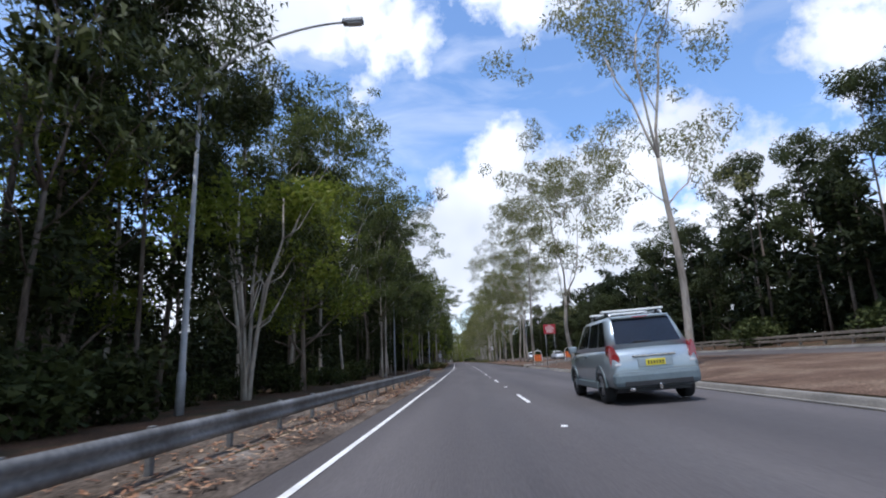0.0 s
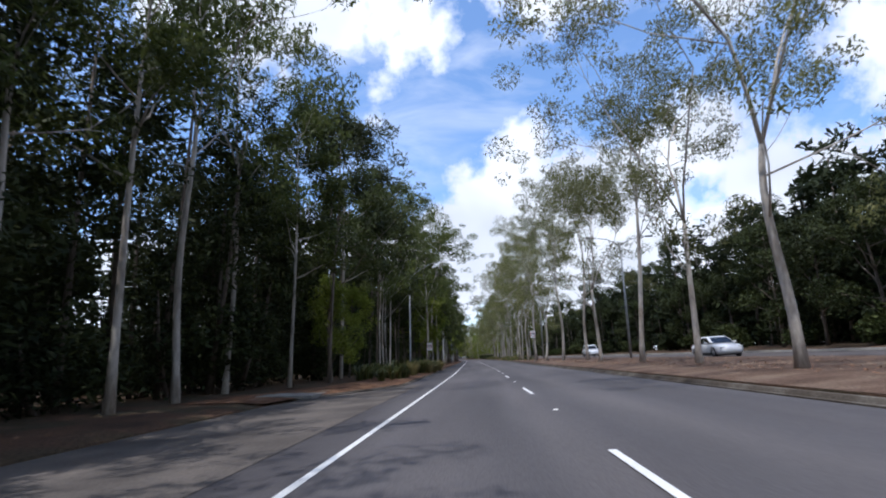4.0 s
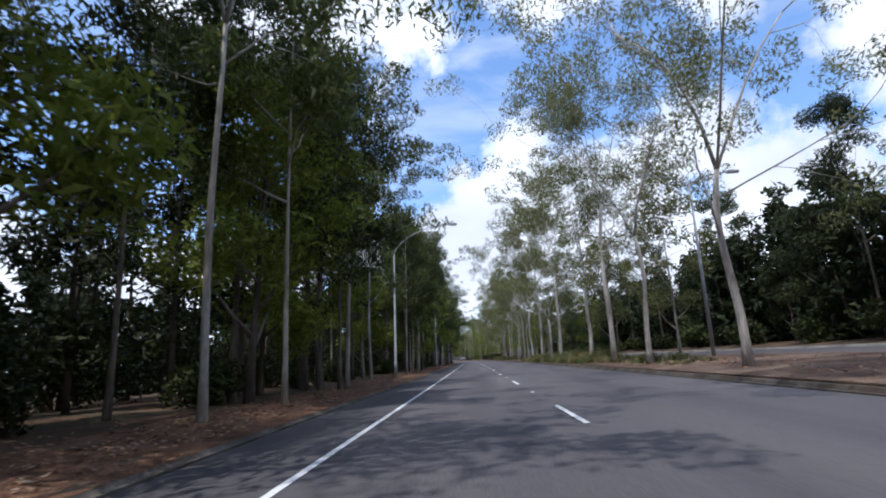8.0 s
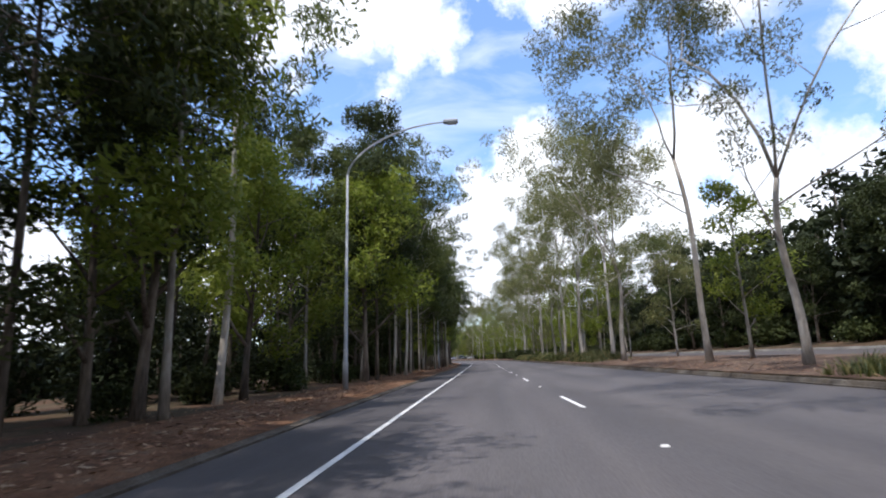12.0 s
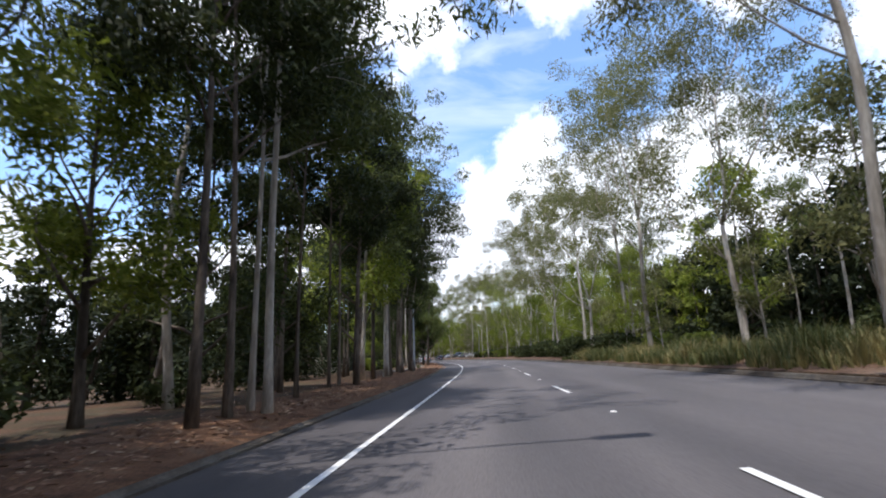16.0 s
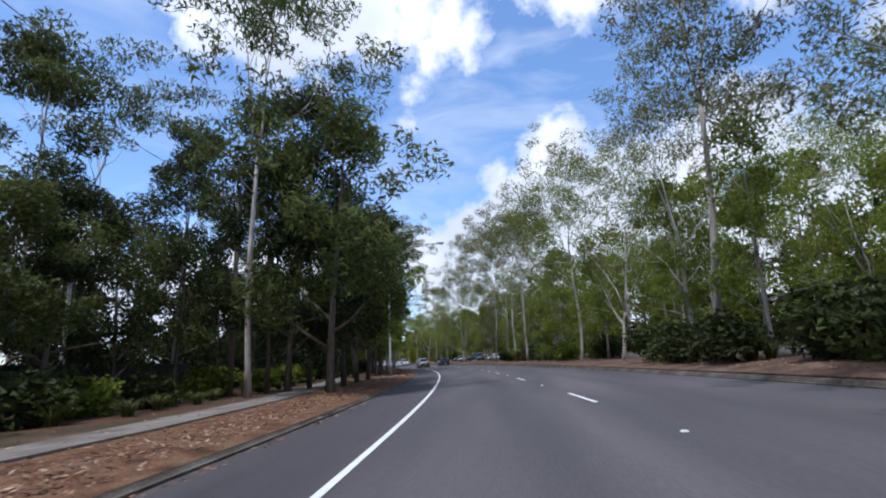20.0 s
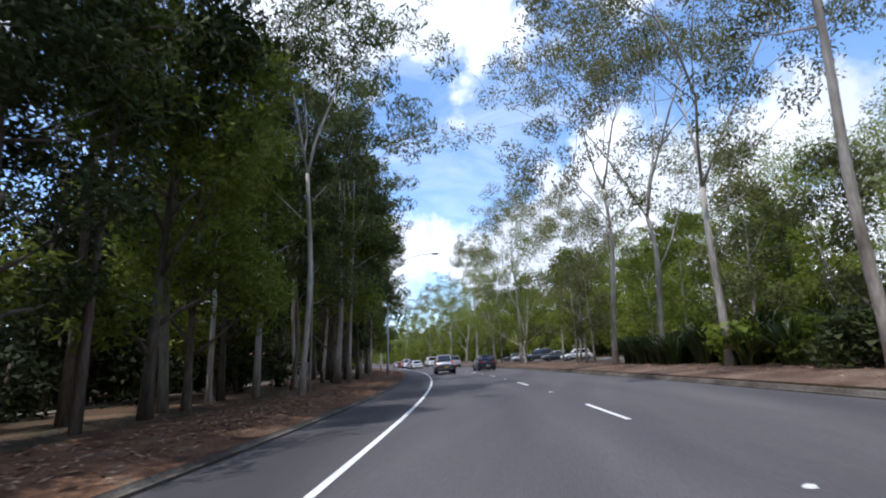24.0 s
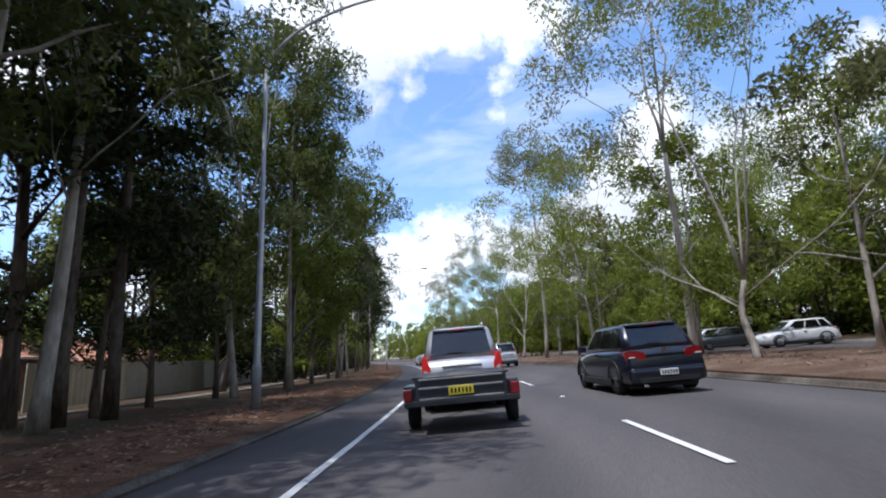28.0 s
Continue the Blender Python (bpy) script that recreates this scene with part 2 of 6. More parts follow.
def lane_wear_and_shade(mat):
    """Tyre tracks polished along the lanes, an oil-dark strip between them, dusty edges, mended patches, and a left
    shoulder darkened partly for tree shade.
    """
    n, l = mat.node_tree.nodes, mat.node_tree.links
    p = n["Principled BSDF"]
    col = p.inputs["Base Color"].links[0].from_socket
    uv = n.new("ShaderNodeUVMap")
    uv.uv_map = "road"
    sep = n.new("ShaderNodeSeparateXYZ")
    l.new(uv.outputs["UV"], sep.inputs["Vector"])
    shake = n.new("ShaderNodeTexNoise")
    shake.inputs["Scale"].default_value, shake.inputs["Detail"].default_value = 0.09, 4.0
    l.new(uv.outputs["UV"], shake.inputs["Vector"])
    near = n.new("ShaderNodeMath")
    near.operation = "MULTIPLY_ADD"
    near.inputs[1].default_value = 1.2
    l.new(shake.outputs["Fac"], near.inputs[0])
    l.new(sep.outputs["X"], near.inputs[2])
    span = n.new("ShaderNodeMapRange")
    span.inputs["From Min"].default_value, span.inputs["From Max"].default_value = -4.4, 9.6
    l.new(near.outputs["Value"], span.inputs["Value"])
    ramp = n.new("ShaderNodeValToRGB")
    # stops 0.10 and 0.19: shoulder darkened, partly tree shade put into the colour
    marks = [(0.0, (1.05, 0.98, 0.9)), (0.10, (0.74, 0.72, 0.72)), (0.19, (0.80, 0.78, 0.78)), (0.27, (1.06, 1.04, 1.03)), (0.33, (1.13, 1.1, 1.08)), (0.395, (0.93, 0.92, 0.92)), (0.45, (1.13, 1.1, 1.08)), (0.51, (0.98, 0.97, 0.97)),
             (0.58, (1.1, 1.07, 1.05)), (0.65, (0.94, 0.93, 0.93)), (0.71, (1.1, 1.07, 1.05)), (0.8, (0.96, 0.95, 0.95)), (0.93, (1.0, 0.94, 0.88))]
    while len(ramp.color_ramp.elements) < len(marks):
        ramp.color_ramp.elements.new(0.5)
    for j, (x, c) in enumerate(marks):
        ramp.color_ramp.elements[j].position, ramp.color_ramp.elements[j].color = x, (c[0] / 1.2, c[1] / 1.2, c[2] / 1.2, 1)
    l.new(span.outputs["Result"], ramp.inputs["Fac"])
    mapped = n.new("ShaderNodeMapping")
    mapped.inputs["Scale"].default_value = (0.28, 0.035, 1)
    l.new(uv.outputs["UV"], mapped.inputs["Vector"])
    blotch = n.new("ShaderNodeTexNoise")
    blotch.inputs["Scale"].default_value, blotch.inputs["Detail"].default_value = 2.2, 6.0
    l.new(mapped.outputs["Vector"], blotch.inputs["Vector"])
    tone = n.new("ShaderNodeMapRange")
    tone.inputs["From Min"].default_value, tone.inputs["From Max"].default_value = 0.3, 0.7
    tone.inputs["To Min"].default_value, tone.inputs["To Max"].default_value = 1.0, 1.4
    l.new(blotch.outputs["Fac"], tone.inputs["Value"])
    for factor in (ramp.outputs["Color"], tone.outputs["Result"]):
        mm = n.new("ShaderNodeMix")
        mm.data_type, mm.blend_type = "RGBA", "MULTIPLY"
        mm.inputs["Factor"].default_value = 1.0
        l.new(col, mm.inputs["A"])
        l.new(factor, mm.inputs["B"])
        col = mm.outputs["Result"]
    l.new(col, p.inputs["Base Color"])
    return mat


lane_wear_and_shade(M_ASPHALT)
M_GROUND = material("leaf_litter_soil", [(0.055, 0.036, 0.024), (0.095, 0.055, 0.034), (0.06, 0.05, 0.03), (0.14, 0.085, 0.055)], 0.95, 0.35, 0.8, 16.0, fine=0.5, spec=0.1)
M_VERGE = material("verge_gravel", [(0.075, 0.048, 0.034), (0.125, 0.08, 0.056), (0.18, 0.13, 0.092)], 0.95, 0.8, 0.8, 28.0, fine=0.6, spec=0.1)
M_LITTERED = material("leaf_littered_verge", [(0.062, 0.036, 0.022), (0.125, 0.066, 0.038), (0.17, 0.092, 0.052), (0.15, 0.105, 0.07)], 0.95, 1.6, 1.0, 34.0, fine=0.7, spec=0.1)
M_RAILSIDE = material("dusty_debris_shoulder", [(0.045, 0.036, 0.03), (0.085, 0.066, 0.052), (0.145, 0.118, 0.096), (0.19, 0.165, 0.14)], 0.95, 1.3, 0.8, 20.0, fine=0.5, spec=0.1, stretch=(1, 0.35, 1))
M_PATH = material("dusty_concrete_path", [(0.13, 0.11, 0.09), (0.19, 0.165, 0.135), (0.25, 0.225, 0.19)], 0.9, 0.9, 0.3, 26.0, fine=0.25, spec=0.15)
M_KERB_DIRTY = material("dirt_covered_kerb", [(0.065, 0.05, 0.038), (0.105, 0.088, 0.07), (0.17, 0.15, 0.125)], 0.92, 1.1, 0.4, 24.0, fine=0.3, spec=0.12)
M_DUSTY = material("dusty_old_asphalt", [(0.075, 0.064, 0.056), (0.105, 0.09, 0.078), (0.14, 0.118, 0.10)], 0.92, 0.7, 0.4, 26.0, fine=0.3, spec=0.15)
M_CONCRETE = material("worn_concrete", [(0.15, 0.14, 0.125), (0.23, 0.215, 0.19), (0.30, 0.28, 0.25)], 0.85, 0.8, 0.25, 30.0, fine=0.18, spec=0.25)
M_PAINT = material("road_paint", [(0.62, 0.61, 0.58), (0.78, 0.77, 0.74)], 0.7, 1.5, 0.1, 60.0, fine=0.16)
M_BARK_PALE = material("pale_gum_bark", [(0.20, 0.165, 0.13), (0.42, 0.37, 0.31), (0.58, 0.54, 0.47)], 0.88, 1.7, 0.4, 14.0, per_object=0.25, stretch=(1, 1, 0.25), fine=0.2, spec=0.2)
M_BARK_DARK = material("grey_brown_bark", [(0.07, 0.055, 0.045), (0.15, 0.12, 0.095), (0.22, 0.185, 0.15)], 0.95, 2.0, 0.6, 18.0, per_object=0.3, stretch=(1, 1, 0.2), fine=0.35, spec=0.1)
M_LEAF_GUM = material("gum_leaves", [(0.098, 0.106, 0.036), (0.155, 0.158, 0.055), (0.225, 0.215, 0.088)], 0.5, leaf=0.42, per_object=0.25, fine=0.1, spec=0.15)
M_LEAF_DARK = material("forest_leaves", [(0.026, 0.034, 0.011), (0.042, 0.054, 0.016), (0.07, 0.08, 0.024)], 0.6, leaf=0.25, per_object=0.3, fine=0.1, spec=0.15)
# lighter olive: sunlit bits of the forest edge put into the leaf colour
M_LEAF_MID = material("sunlit_olive_leaves", [(0.05, 0.064, 0.016), (0.085, 0.105, 0.026), (0.135, 0.15, 0.045)], 0.5, leaf=0.42, per_object=0.3, fine=0.1, spec=0.15)
# lime wattle green; on far trees it puts sunlight into the leaf colour
M_LEAF_LIME = material("wattle_and_sunlit_leaves", [(0.12, 0.155, 0.018), (0.19, 0.23, 0.03), (0.27, 0.29, 0.055)], 0.5, leaf=0.48, per_object=0.2, fine=0.1, spec=0.15)
# leaf colour darkened to stand in for shade inside the woods
M_LEAF_SHADE = material("shade_darkened_leaves", [(0.014, 0.019, 0.008), (0.022, 0.029, 0.011), (0.034, 0.041, 0.016)], 0.6, leaf=0.2, per_object=0.2, fine=0.1, spec=0.1)
M_STRAW = material("dry_grass", [(0.13, 0.12, 0.035), (0.25, 0.21, 0.075), (0.38, 0.30, 0.13)], 0.7, leaf=0.25, per_object=0.2, fine=0.1)
M_FLAX = material("flax_leaves", [(0.022, 0.042, 0.01), (0.045, 0.075, 0.016), (0.12, 0.14, 0.04)], 0.42, leaf=0.22, per_object=0.25, fine=0.1)
M_GRASS = material("strappy_grass", [(0.032, 0.055, 0.01), (0.085, 0.105, 0.022), (0.2, 0.18, 0.055)], 0.6, leaf=0.25, per_object=0.25, fine=0.1)


# ---- mesh helpers ----
def mesh_of(name, verts, faces, mat, smooth=True):
    me = bpy.data.meshes.new(name)
    me.from_pydata([tuple(v) for v in verts], [], faces)
    me.materials.append(mat)
    if smooth:
        me.polygons.foreach_set("use_smooth", [True] * len(me.polygons))
    me.update()
    return me


def from_bm(name, bm, mat, smooth=False):
    me = bpy.data.meshes.new(name)
    bmesh.ops.recalc_face_normals(bm, faces=bm.faces)
    bm.to_mesh(me)
    bm.free()
    me.materials.append(mat)
    if smooth:
        me.polygons.foreach_set("use_smooth", [True] * len(me.polygons))
    return me


def put(name, me, parent=None, label="", at=None):
    ob = new(name, me)
    if parent is not None:
        ob.parent = parent
    if at is not None:
        ob.matrix_basis = at
    if label:
        ob["label"] = label
    return ob


def part(name, bm, mat, parent, label="", smooth=False):
    return put(name, from_bm(name, bm, mat, smooth), parent, label)


def tube(points, radii, sides, verts, faces):
    """Adds a tapered tube along points to the lists."""
    base, n = len(verts), len(points)
    for i, p in enumerate(points):
        d = (Vector(points[min(i + 1, n - 1)]) - Vector(points[max(i - 1, 0)])).normalized()
        u = d.orthogonal().normalized() if abs(d.z) < 0.95 else Vector((1, 0, 0))
        u = (u - d * u.dot(d)).normalized()
        w = d.cross(u)
        for k in range(sides):
            a = 2 * math.pi * k / sides
            verts.append(Vector(p) + (u * math.cos(a) + w * math.sin(a)) * radii[i])
    for i in range(n - 1):
        for k in range(sides):
            k2 = (k + 1) % sides
            faces.append((base + i * sides + k, base + i * sides + k2, base + (i + 1) * sides + k2, base + (i + 1) * sides + k))
    faces.append(tuple(base + (n - 1) * sides + k for k in range(sides)))
    faces.append(tuple(base + k for k in reversed(range(sides))))


def leaves(rng, centres, sizes, count, length, width, droop, flat=0.75):
    """Many small leaf sprays as small blades round the clump centres; numpy arrays of corners."""
    c = np.array(centres, float)
    r = np.array(sizes, float)
    wts = r ** 2 / np.sum(r ** 2)
    idx = rng.choice(len(c), count, p=wts)
    d = rng.normal(size=(count, 3))
    d /= np.linalg.norm(d, axis=1)[:, None]
    rad = r[idx] * rng.uniform(0.25, 1.05, count) ** 0.6
    pos = c[idx] + d * rad[:, None] * np.array([1, 1, flat])
    ax = rng.normal(size=(count, 3)) * np.array([1, 1, 0.6]) + np.array([0, 0, -droop])
    ax /= np.linalg.norm(ax, axis=1)[:, None]
    sd = np.cross(ax, rng.normal(size=(count, 3)))
    sd /= np.linalg.norm(sd, axis=1)[:, None]
    le = (length * rng.uniform(0.6, 1.35, count))[:, None]
    wi = (width * rng.uniform(0.6, 1.35, count))[:, None]
    v = np.stack([pos - ax * le * 0.45 - sd * wi * 0.65, pos - ax * le * 0.3 + sd * wi * 0.65, pos + ax * le * 0.7], axis=1)
    # each blade's upper side faces out of its clump
    nrm = np.cross(v[:, 1] - v[:, 0], v[:, 2] - v[:, 0])
    back = np.einsum("ij,ij->i", nrm, d + np.array([0, 0, 0.35])) < 0
    v[back] = v[back][:, [0, 2, 1]]
    return v.reshape(-1, 3)


def leaf_mesh(name, v, mat, n=3, soft=0.0):
    """Loose faces of n corners each."""
    c = len(v) // n
    me = bpy.data.meshes.new(name)
    me.vertices.add(n * c)
    me.vertices.foreach_set("co", v.astype(np.float32).ravel())
    me.loops.add(n * c)
    me.loops.foreach_set("vertex_index", np.arange(n * c, dtype=np.int32))
    me.polygons.add(c)
    me.polygons.foreach_set("loop_start", np.arange(0, n * c, n, dtype=np.int32))
    me.materials.append(mat)
    me.update(calc_edges=True)
    if soft > 0:
        # a clump shades like one soft mass: bend each blade's normals towards the way out of its crown's column
        w = v.reshape(c, n, 3)
        face = np.cross(w[:, 1] - w[:, 0], w[:, 2] - w[:, 0])
        face /= np.maximum(np.linalg.norm(face, axis=1), 1e-9)[:, None]
        up = face * (1 - soft) + np.array([0, 0, soft * 0.55])
        up /= np.maximum(np.linalg.norm(up, axis=1), 1e-9)[:, None]
        me.polygons.foreach_set("use_smooth", [True] * c)
        me.normals_split_custom_set_from_vertices(np.repeat(up, n, axis=0).tolist())
    return me


def tree_shape(seed, height, girth, crown_from, spread, limbs, twigs, count, length=0.34, width=0.14, lean=0.04, droop=0.7, clump=(0.7, 1.3), sides=8, upright=0.75, fork=False):
    """Trunk, limbs and crown of one tree: (trunk lists, limb lists, leaf corners)."""
    rng = np.random.default_rng(seed)
    tv, tf, bv, bf = [], [], [], []
    n = 9
    a0 = rng.uniform(0, 6.28)
    pts, rad = [], []
    for i in range(n + 1):
        f = i / n
        w = math.sin(f * 3.0 + a0) * 0.018 * height * f
        pts.append(Vector((math.cos(a0) * lean * height * f * f + w, math.sin(a0) * lean * height * f * f + 0.7 * w, height * 0.93 * f)))
        rad.append(girth * (1 - 0.86 * f ** 0.9) * (1.35 if i == 0 else 1))
    pts[0].z = -0.25
    tube(pts, rad, sides, tv, tf)
    centres, sizes = [], []

    def along(f):
        x = f * n
        i = min(int(x), n - 1)
        return pts[i].lerp(pts[i + 1], x - i), rad[i] + (rad[i + 1] - rad[i]) * (x - i)

    turn = rng.uniform(0, 6.28)
    for k in range(limbs):
        f = crown_from + (0.97 - crown_from) * (k + rng.uniform(0, 0.8)) / limbs
        p0, r0 = along(f)
        turn += 2.4 + rng.uniform(-0.5, 0.5)
        shape = math.sin(math.pi * min(1, 0.25 + 0.75 * (f - crown_from) / (1 - crown_from)))
        ln = spread * (0.45 + 0.65 * shape) * rng.uniform(0.75, 1.2)
        up = upright * rng.uniform(0.6, 1.3)
        d = Vector((math.cos(turn), math.sin(turn), up)).normalized()
        q, r = [p0], [min(r0 * 0.62, girth * 0.5)]
        for j in range(1, 5):
            d = (d + Vector(rng.normal(0, 0.16, 3)) + Vector((0, 0, 0.05))).normalized()
            q.append(q[-1] + d * ln / 4)
            r.append(r[0] * (1 - 0.21 * j))
        tube(q, r, 5, bv, bf)
        for j in range(twigs):
            g = rng.uniform(0.45, 1.0)
            x = g * 4
            i = min(int(x), 3)
            b = q[i].lerp(q[i + 1], x - i)
            e = (d + Vector(rng.normal(0, 0.65, 3)) + Vector((0, 0, 0.2))).normalized()
            tip = b + e * ln * rng.uniform(0.18, 0.42)
            tube([b, b.lerp(tip, 0.5) + Vector(rng.normal(0, 0.06, 3)), tip], [r[-1] * 0.8, r[-1] * 0.5, r[-1] * 0.25], 3, bv, bf)
            centres.append(tip)
            sizes.append(rng.uniform(*clump))
        centres.append(q[-1])
        sizes.append(rng.uniform(*clump) * 1.1)
    for j in range(4):
        centres.append(pts[-1] + Vector(rng.normal(0, 0.35, 3)) * spread * 0.35)
        sizes.append(rng.uniform(*clump))
    return (tv, tf), (bv, bf), leaves(rng, centres, sizes, count, length, width, droop)


def gum_shape(seed, height, girth, fork, tilt, count, length=0.24, width=0.075, leaders=3, lean=0.03, clump=(0.5, 1.0), droop=1.1, flat=0.62, sides=8, low_limbs=2):
    """A gum: a bare sinuous trunk that forks into leaders, limbs and twigs with a clump of leaves at each tip."""
    rng = np.random.default_rng(seed)
    tv, tf, bv, bf, centres, sizes = [], [], [], [], [], []
    a0, n = rng.uniform(0, 6.28), 9
    pts, rad = [], []
    for i in range(n + 1):
        f = i / n
        w = math.sin(f * 4.2 + a0) * 0.014 * height * f
        pts.append(Vector((math.cos(a0) * lean * height * f + w, math.sin(a0) * lean * height * f + 0.7 * w, height * fork * f)))
        rad.append(girth * (1 - 0.42 * f) * (1.4 if i == 0 else 1))
    pts[0].z = -0.25
    tube(pts, rad, sides, tv, tf)

    def grow(p, d, ln, r, level):
        q, rr = [p], [r]
        for j in range(1, 5):
            d = (d + Vector(rng.normal(0, 0.14, 3)) + Vector((0, 0, 0.09 if level < 2 else 0.0))).normalized()
            q.append(q[-1] + d * ln / 4)
            rr.append(r * (1 - 0.115 * j))
        tube(q, rr, (7, 5, 4, 3)[level], bv, bf)
        if level == 3:
            centres.append(q[-1])
            sizes.append(rng.uniform(*clump))
            return
        kids = (3, 3, 2)[level]
        turn = rng.uniform(0, 6.28)
        side = d.orthogonal().normalized()
        for k in range(kids):
            g = 4.0 if k == 0 else rng.uniform(1.6, 3.9)
            i = min(int(g), 3)
            b = q[i].lerp(q[i + 1], g - i)
            turn += 6.28 / kids + rng.uniform(-0.5, 0.5)
            out = Matrix.Rotation(turn, 3, d) @ side
            e = (d + out * math.tan(rng.uniform(0.3, 0.95))).normalized()
            grow(b, e, ln * rng.uniform(0.5, 0.78), rr[-1] * (0.9 if k == 0 else 0.7), level + 1)
        if level:
            centres.append(q[-1])
            sizes.append(rng.uniform(*clump))

    for k in range(leaders):
        a = a0 + 1.1 + 6.28 * k / leaders + rng.uniform(-0.4, 0.4)
        t = tilt * rng.uniform(0.5, 1.25) * (0.35 if k == 0 else 1)
        grow(pts[-1], Vector((math.cos(a) * t, math.sin(a) * t, 1)).normalized(), height * (1 - fork) * rng.uniform(0.42, 0.55), girth * (0.46 if k == 0 else 0.36), 0)
    for k in range(low_limbs):
        g = rng.uniform(0.62, 0.95) * n
        i = min(int(g), n - 1)
        a = rng.uniform(0, 6.28)
        grow(pts[i].lerp(pts[i + 1], g - i), Vector((math.cos(a), math.sin(a), rng.uniform(0.35, 0.9))).normalized(), height * (1 - fork) * rng.uniform(0.26, 0.38), girth * 0.24, 1)
    return (tv, tf), (bv, bf), leaves(rng, centres, sizes, count, length, width, droop, flat)


def tree_kind(name, bark, leaf, *args, shape=tree_shape, **kw):
    (tv, tf), (bv, bf), lv = shape(*args, **kw)
    return (mesh_of(name + "_trunk", tv, tf, bark), mesh_of(name + "_limbs", bv, bf, bark), leaf_mesh(name + "_crown", lv, leaf, soft=0.4))


# ---- ground, road, kerbs ----
def along(*pairs):
    """A length of the cross-section that changes along the road."""
    xs, ys = [p[0] for p in pairs], [p[1] for p in pairs]
    return lambda q: float(np.interp(q, xs, ys))


edge_left = along((43, -2.5), (49, -4.6), (58, -7.4), (78, -7.4), (84, -3.75), (110, -3.75), (135, -4.1), (300, -4.1), (325, -4.4), (345, -4.4), (380, -4.1), (395, -4.0), (430, -3.85), (480, -3.9))
kerb_left = along((0, -4.1), (480, -4.1))
kerb_right = along((0, 5.6), (55, 6.1), (115, 6.6), (150, 7.2), (200, 7.6), (260, 7.4), (430, 6.7))
line_left = along((0, -1.78), (20, -1.86), (49, -1.79), (75, -1.66), (98, -1.56), (114, -1.7), (131, -1.85), (166, -1.93), (184, -1.92), (235, -1.91), (253, -2.05), (270, -2.06), (286, -1.97), (302, -1.88), (318, -1.9), (332, -1.96), (383, -1.84), (414, -1.76), (480, -1.75))
line_lane = along((0, 1.46), (38, 1.37), (55, 1.55), (97, 1.9), (160, 1.84), (190, 1.98), (250, 1.84), (280, 1.88), (316, 2.26), (340, 2.14), (386, 2.22), (430, 2.2))
OPP_L, OPP_R = 15.4, 22.6


def profile(q):
    kl, kr = edge_left(q), kerb_right(q)
    return ([-1500, -60, -30, -14, kl - 3.4, kl - 0.9, kl - 0.16, kl - 0.14, kl - 0.13, kr + 0.12, kr + 0.13, kr + 2, 13, OPP_L - 0.13, OPP_L - 0.12, OPP_R + 0.12, OPP_R + 0.13, 27, 30, 60, 1500],
            [0.6, 0.6, 0.5, 0.4, 0.24, 0.13, 0.0, -0.04, -0.08, -0.08, 0.13, 0.24, 0.26, 0.15, -0.08, -0.08, 0.15, 0.35, 0.38, 0.5, 0.5])


def ground_rel(q, l):
    """The ground's height over the tilted plane of the road."""
    return float(np.interp(l, *profile(q)))


def ground_z(q, l):
    return ground_rel(q, l) + fall(l)


def strip(name, mat, laterals, heights, s0, s1, step=3.0, label="", far=False, kind="structure", category=""):
    """A sheet along the road with the given cross-section; laterals are numbers or lengths that change along it."""
    stations = list(np.arange(s0, s1 + 0.01, step))
    v, f = [], []
    rows = [(q, 0) for q in stations]
    if far:
        rows = [(stations[0], -1600)] + rows + [(stations[-1], 1600)]
    for q, ext in rows:
        a = radians(heading(q))
        ls = laterals(q) if callable(laterals) else laterals
        for l, z in zip(ls, heights(q) if callable(heights) else heights):
            p = road(q, l, z)
            v.append((p.x - math.sin(a) * ext, p.y + math.cos(a) * ext, p.z))
    m = len(ls)
    for i in range(len(rows) - 1):
        for j in range(m - 1):
            f.append((i * m + j, i * m + j + 1, (i + 1) * m + j + 1, (i + 1) * m + j))
    me = mesh_of(name, v, f, mat, False)
    if mat is M_ASPHALT:
        flat = [(l, q) for q, _ in rows for l in (laterals(q) if callable(laterals) else laterals)]
        layer = me.uv_layers.new(name="road")
        layer.data.foreach_set("uv", [c for loop in me.loops for c in flat[loop.vertex_index]])
    return tagged(put(name, me), label, category or name.split("_")[0], kind=kind)


strip("ground", M_GROUND, lambda q: profile(q)[0], profile(0)[1], -140, 880, far=True, label="leaf-littered brown soil under the roadside trees")
strip("road", M_ASPHALT, lambda q: [edge_left(q), -1.7, 1.8, kerb_right(q)], [-0.03, 0.0, 0.015, -0.02], -140, 880, label="grey worn asphalt two-lane carriageway")
strip("road_shoulder", M_DUSTY, lambda q: [edge_left(q) + 0.03, 0.5 * edge_left(q) - 1.35, -2.75], [-0.02, -0.008, 0.003], 43, 85, label="dusty gravel-strewn asphalt bay beside the lane")
strip("road_opposite", M_ASPHALT, [OPP_L, 19.0, OPP_R], [-0.02, 0.03, -0.02], -140, 880, label="grey asphalt carriageway beyond the median")
# an old crossover through the median, closed off by the kerb; it runs aslant
v, f = [], []
for k in range(5):
    for l, z in ((6.25, 0.165), (8.1, 0.275), (13, 0.295), (OPP_L - 0.13, 0.19), (OPP_L + 0.25, -0.004)):
        v.append(road(44.6 + 2.0 * k + 0.85 * (l - 6.1), l, z))
    if k:
        f += [(5 * k - 5 + c, 5 * k - 4 + c, 5 * k + 1 + c, 5 * k + c) for c in range(4)]
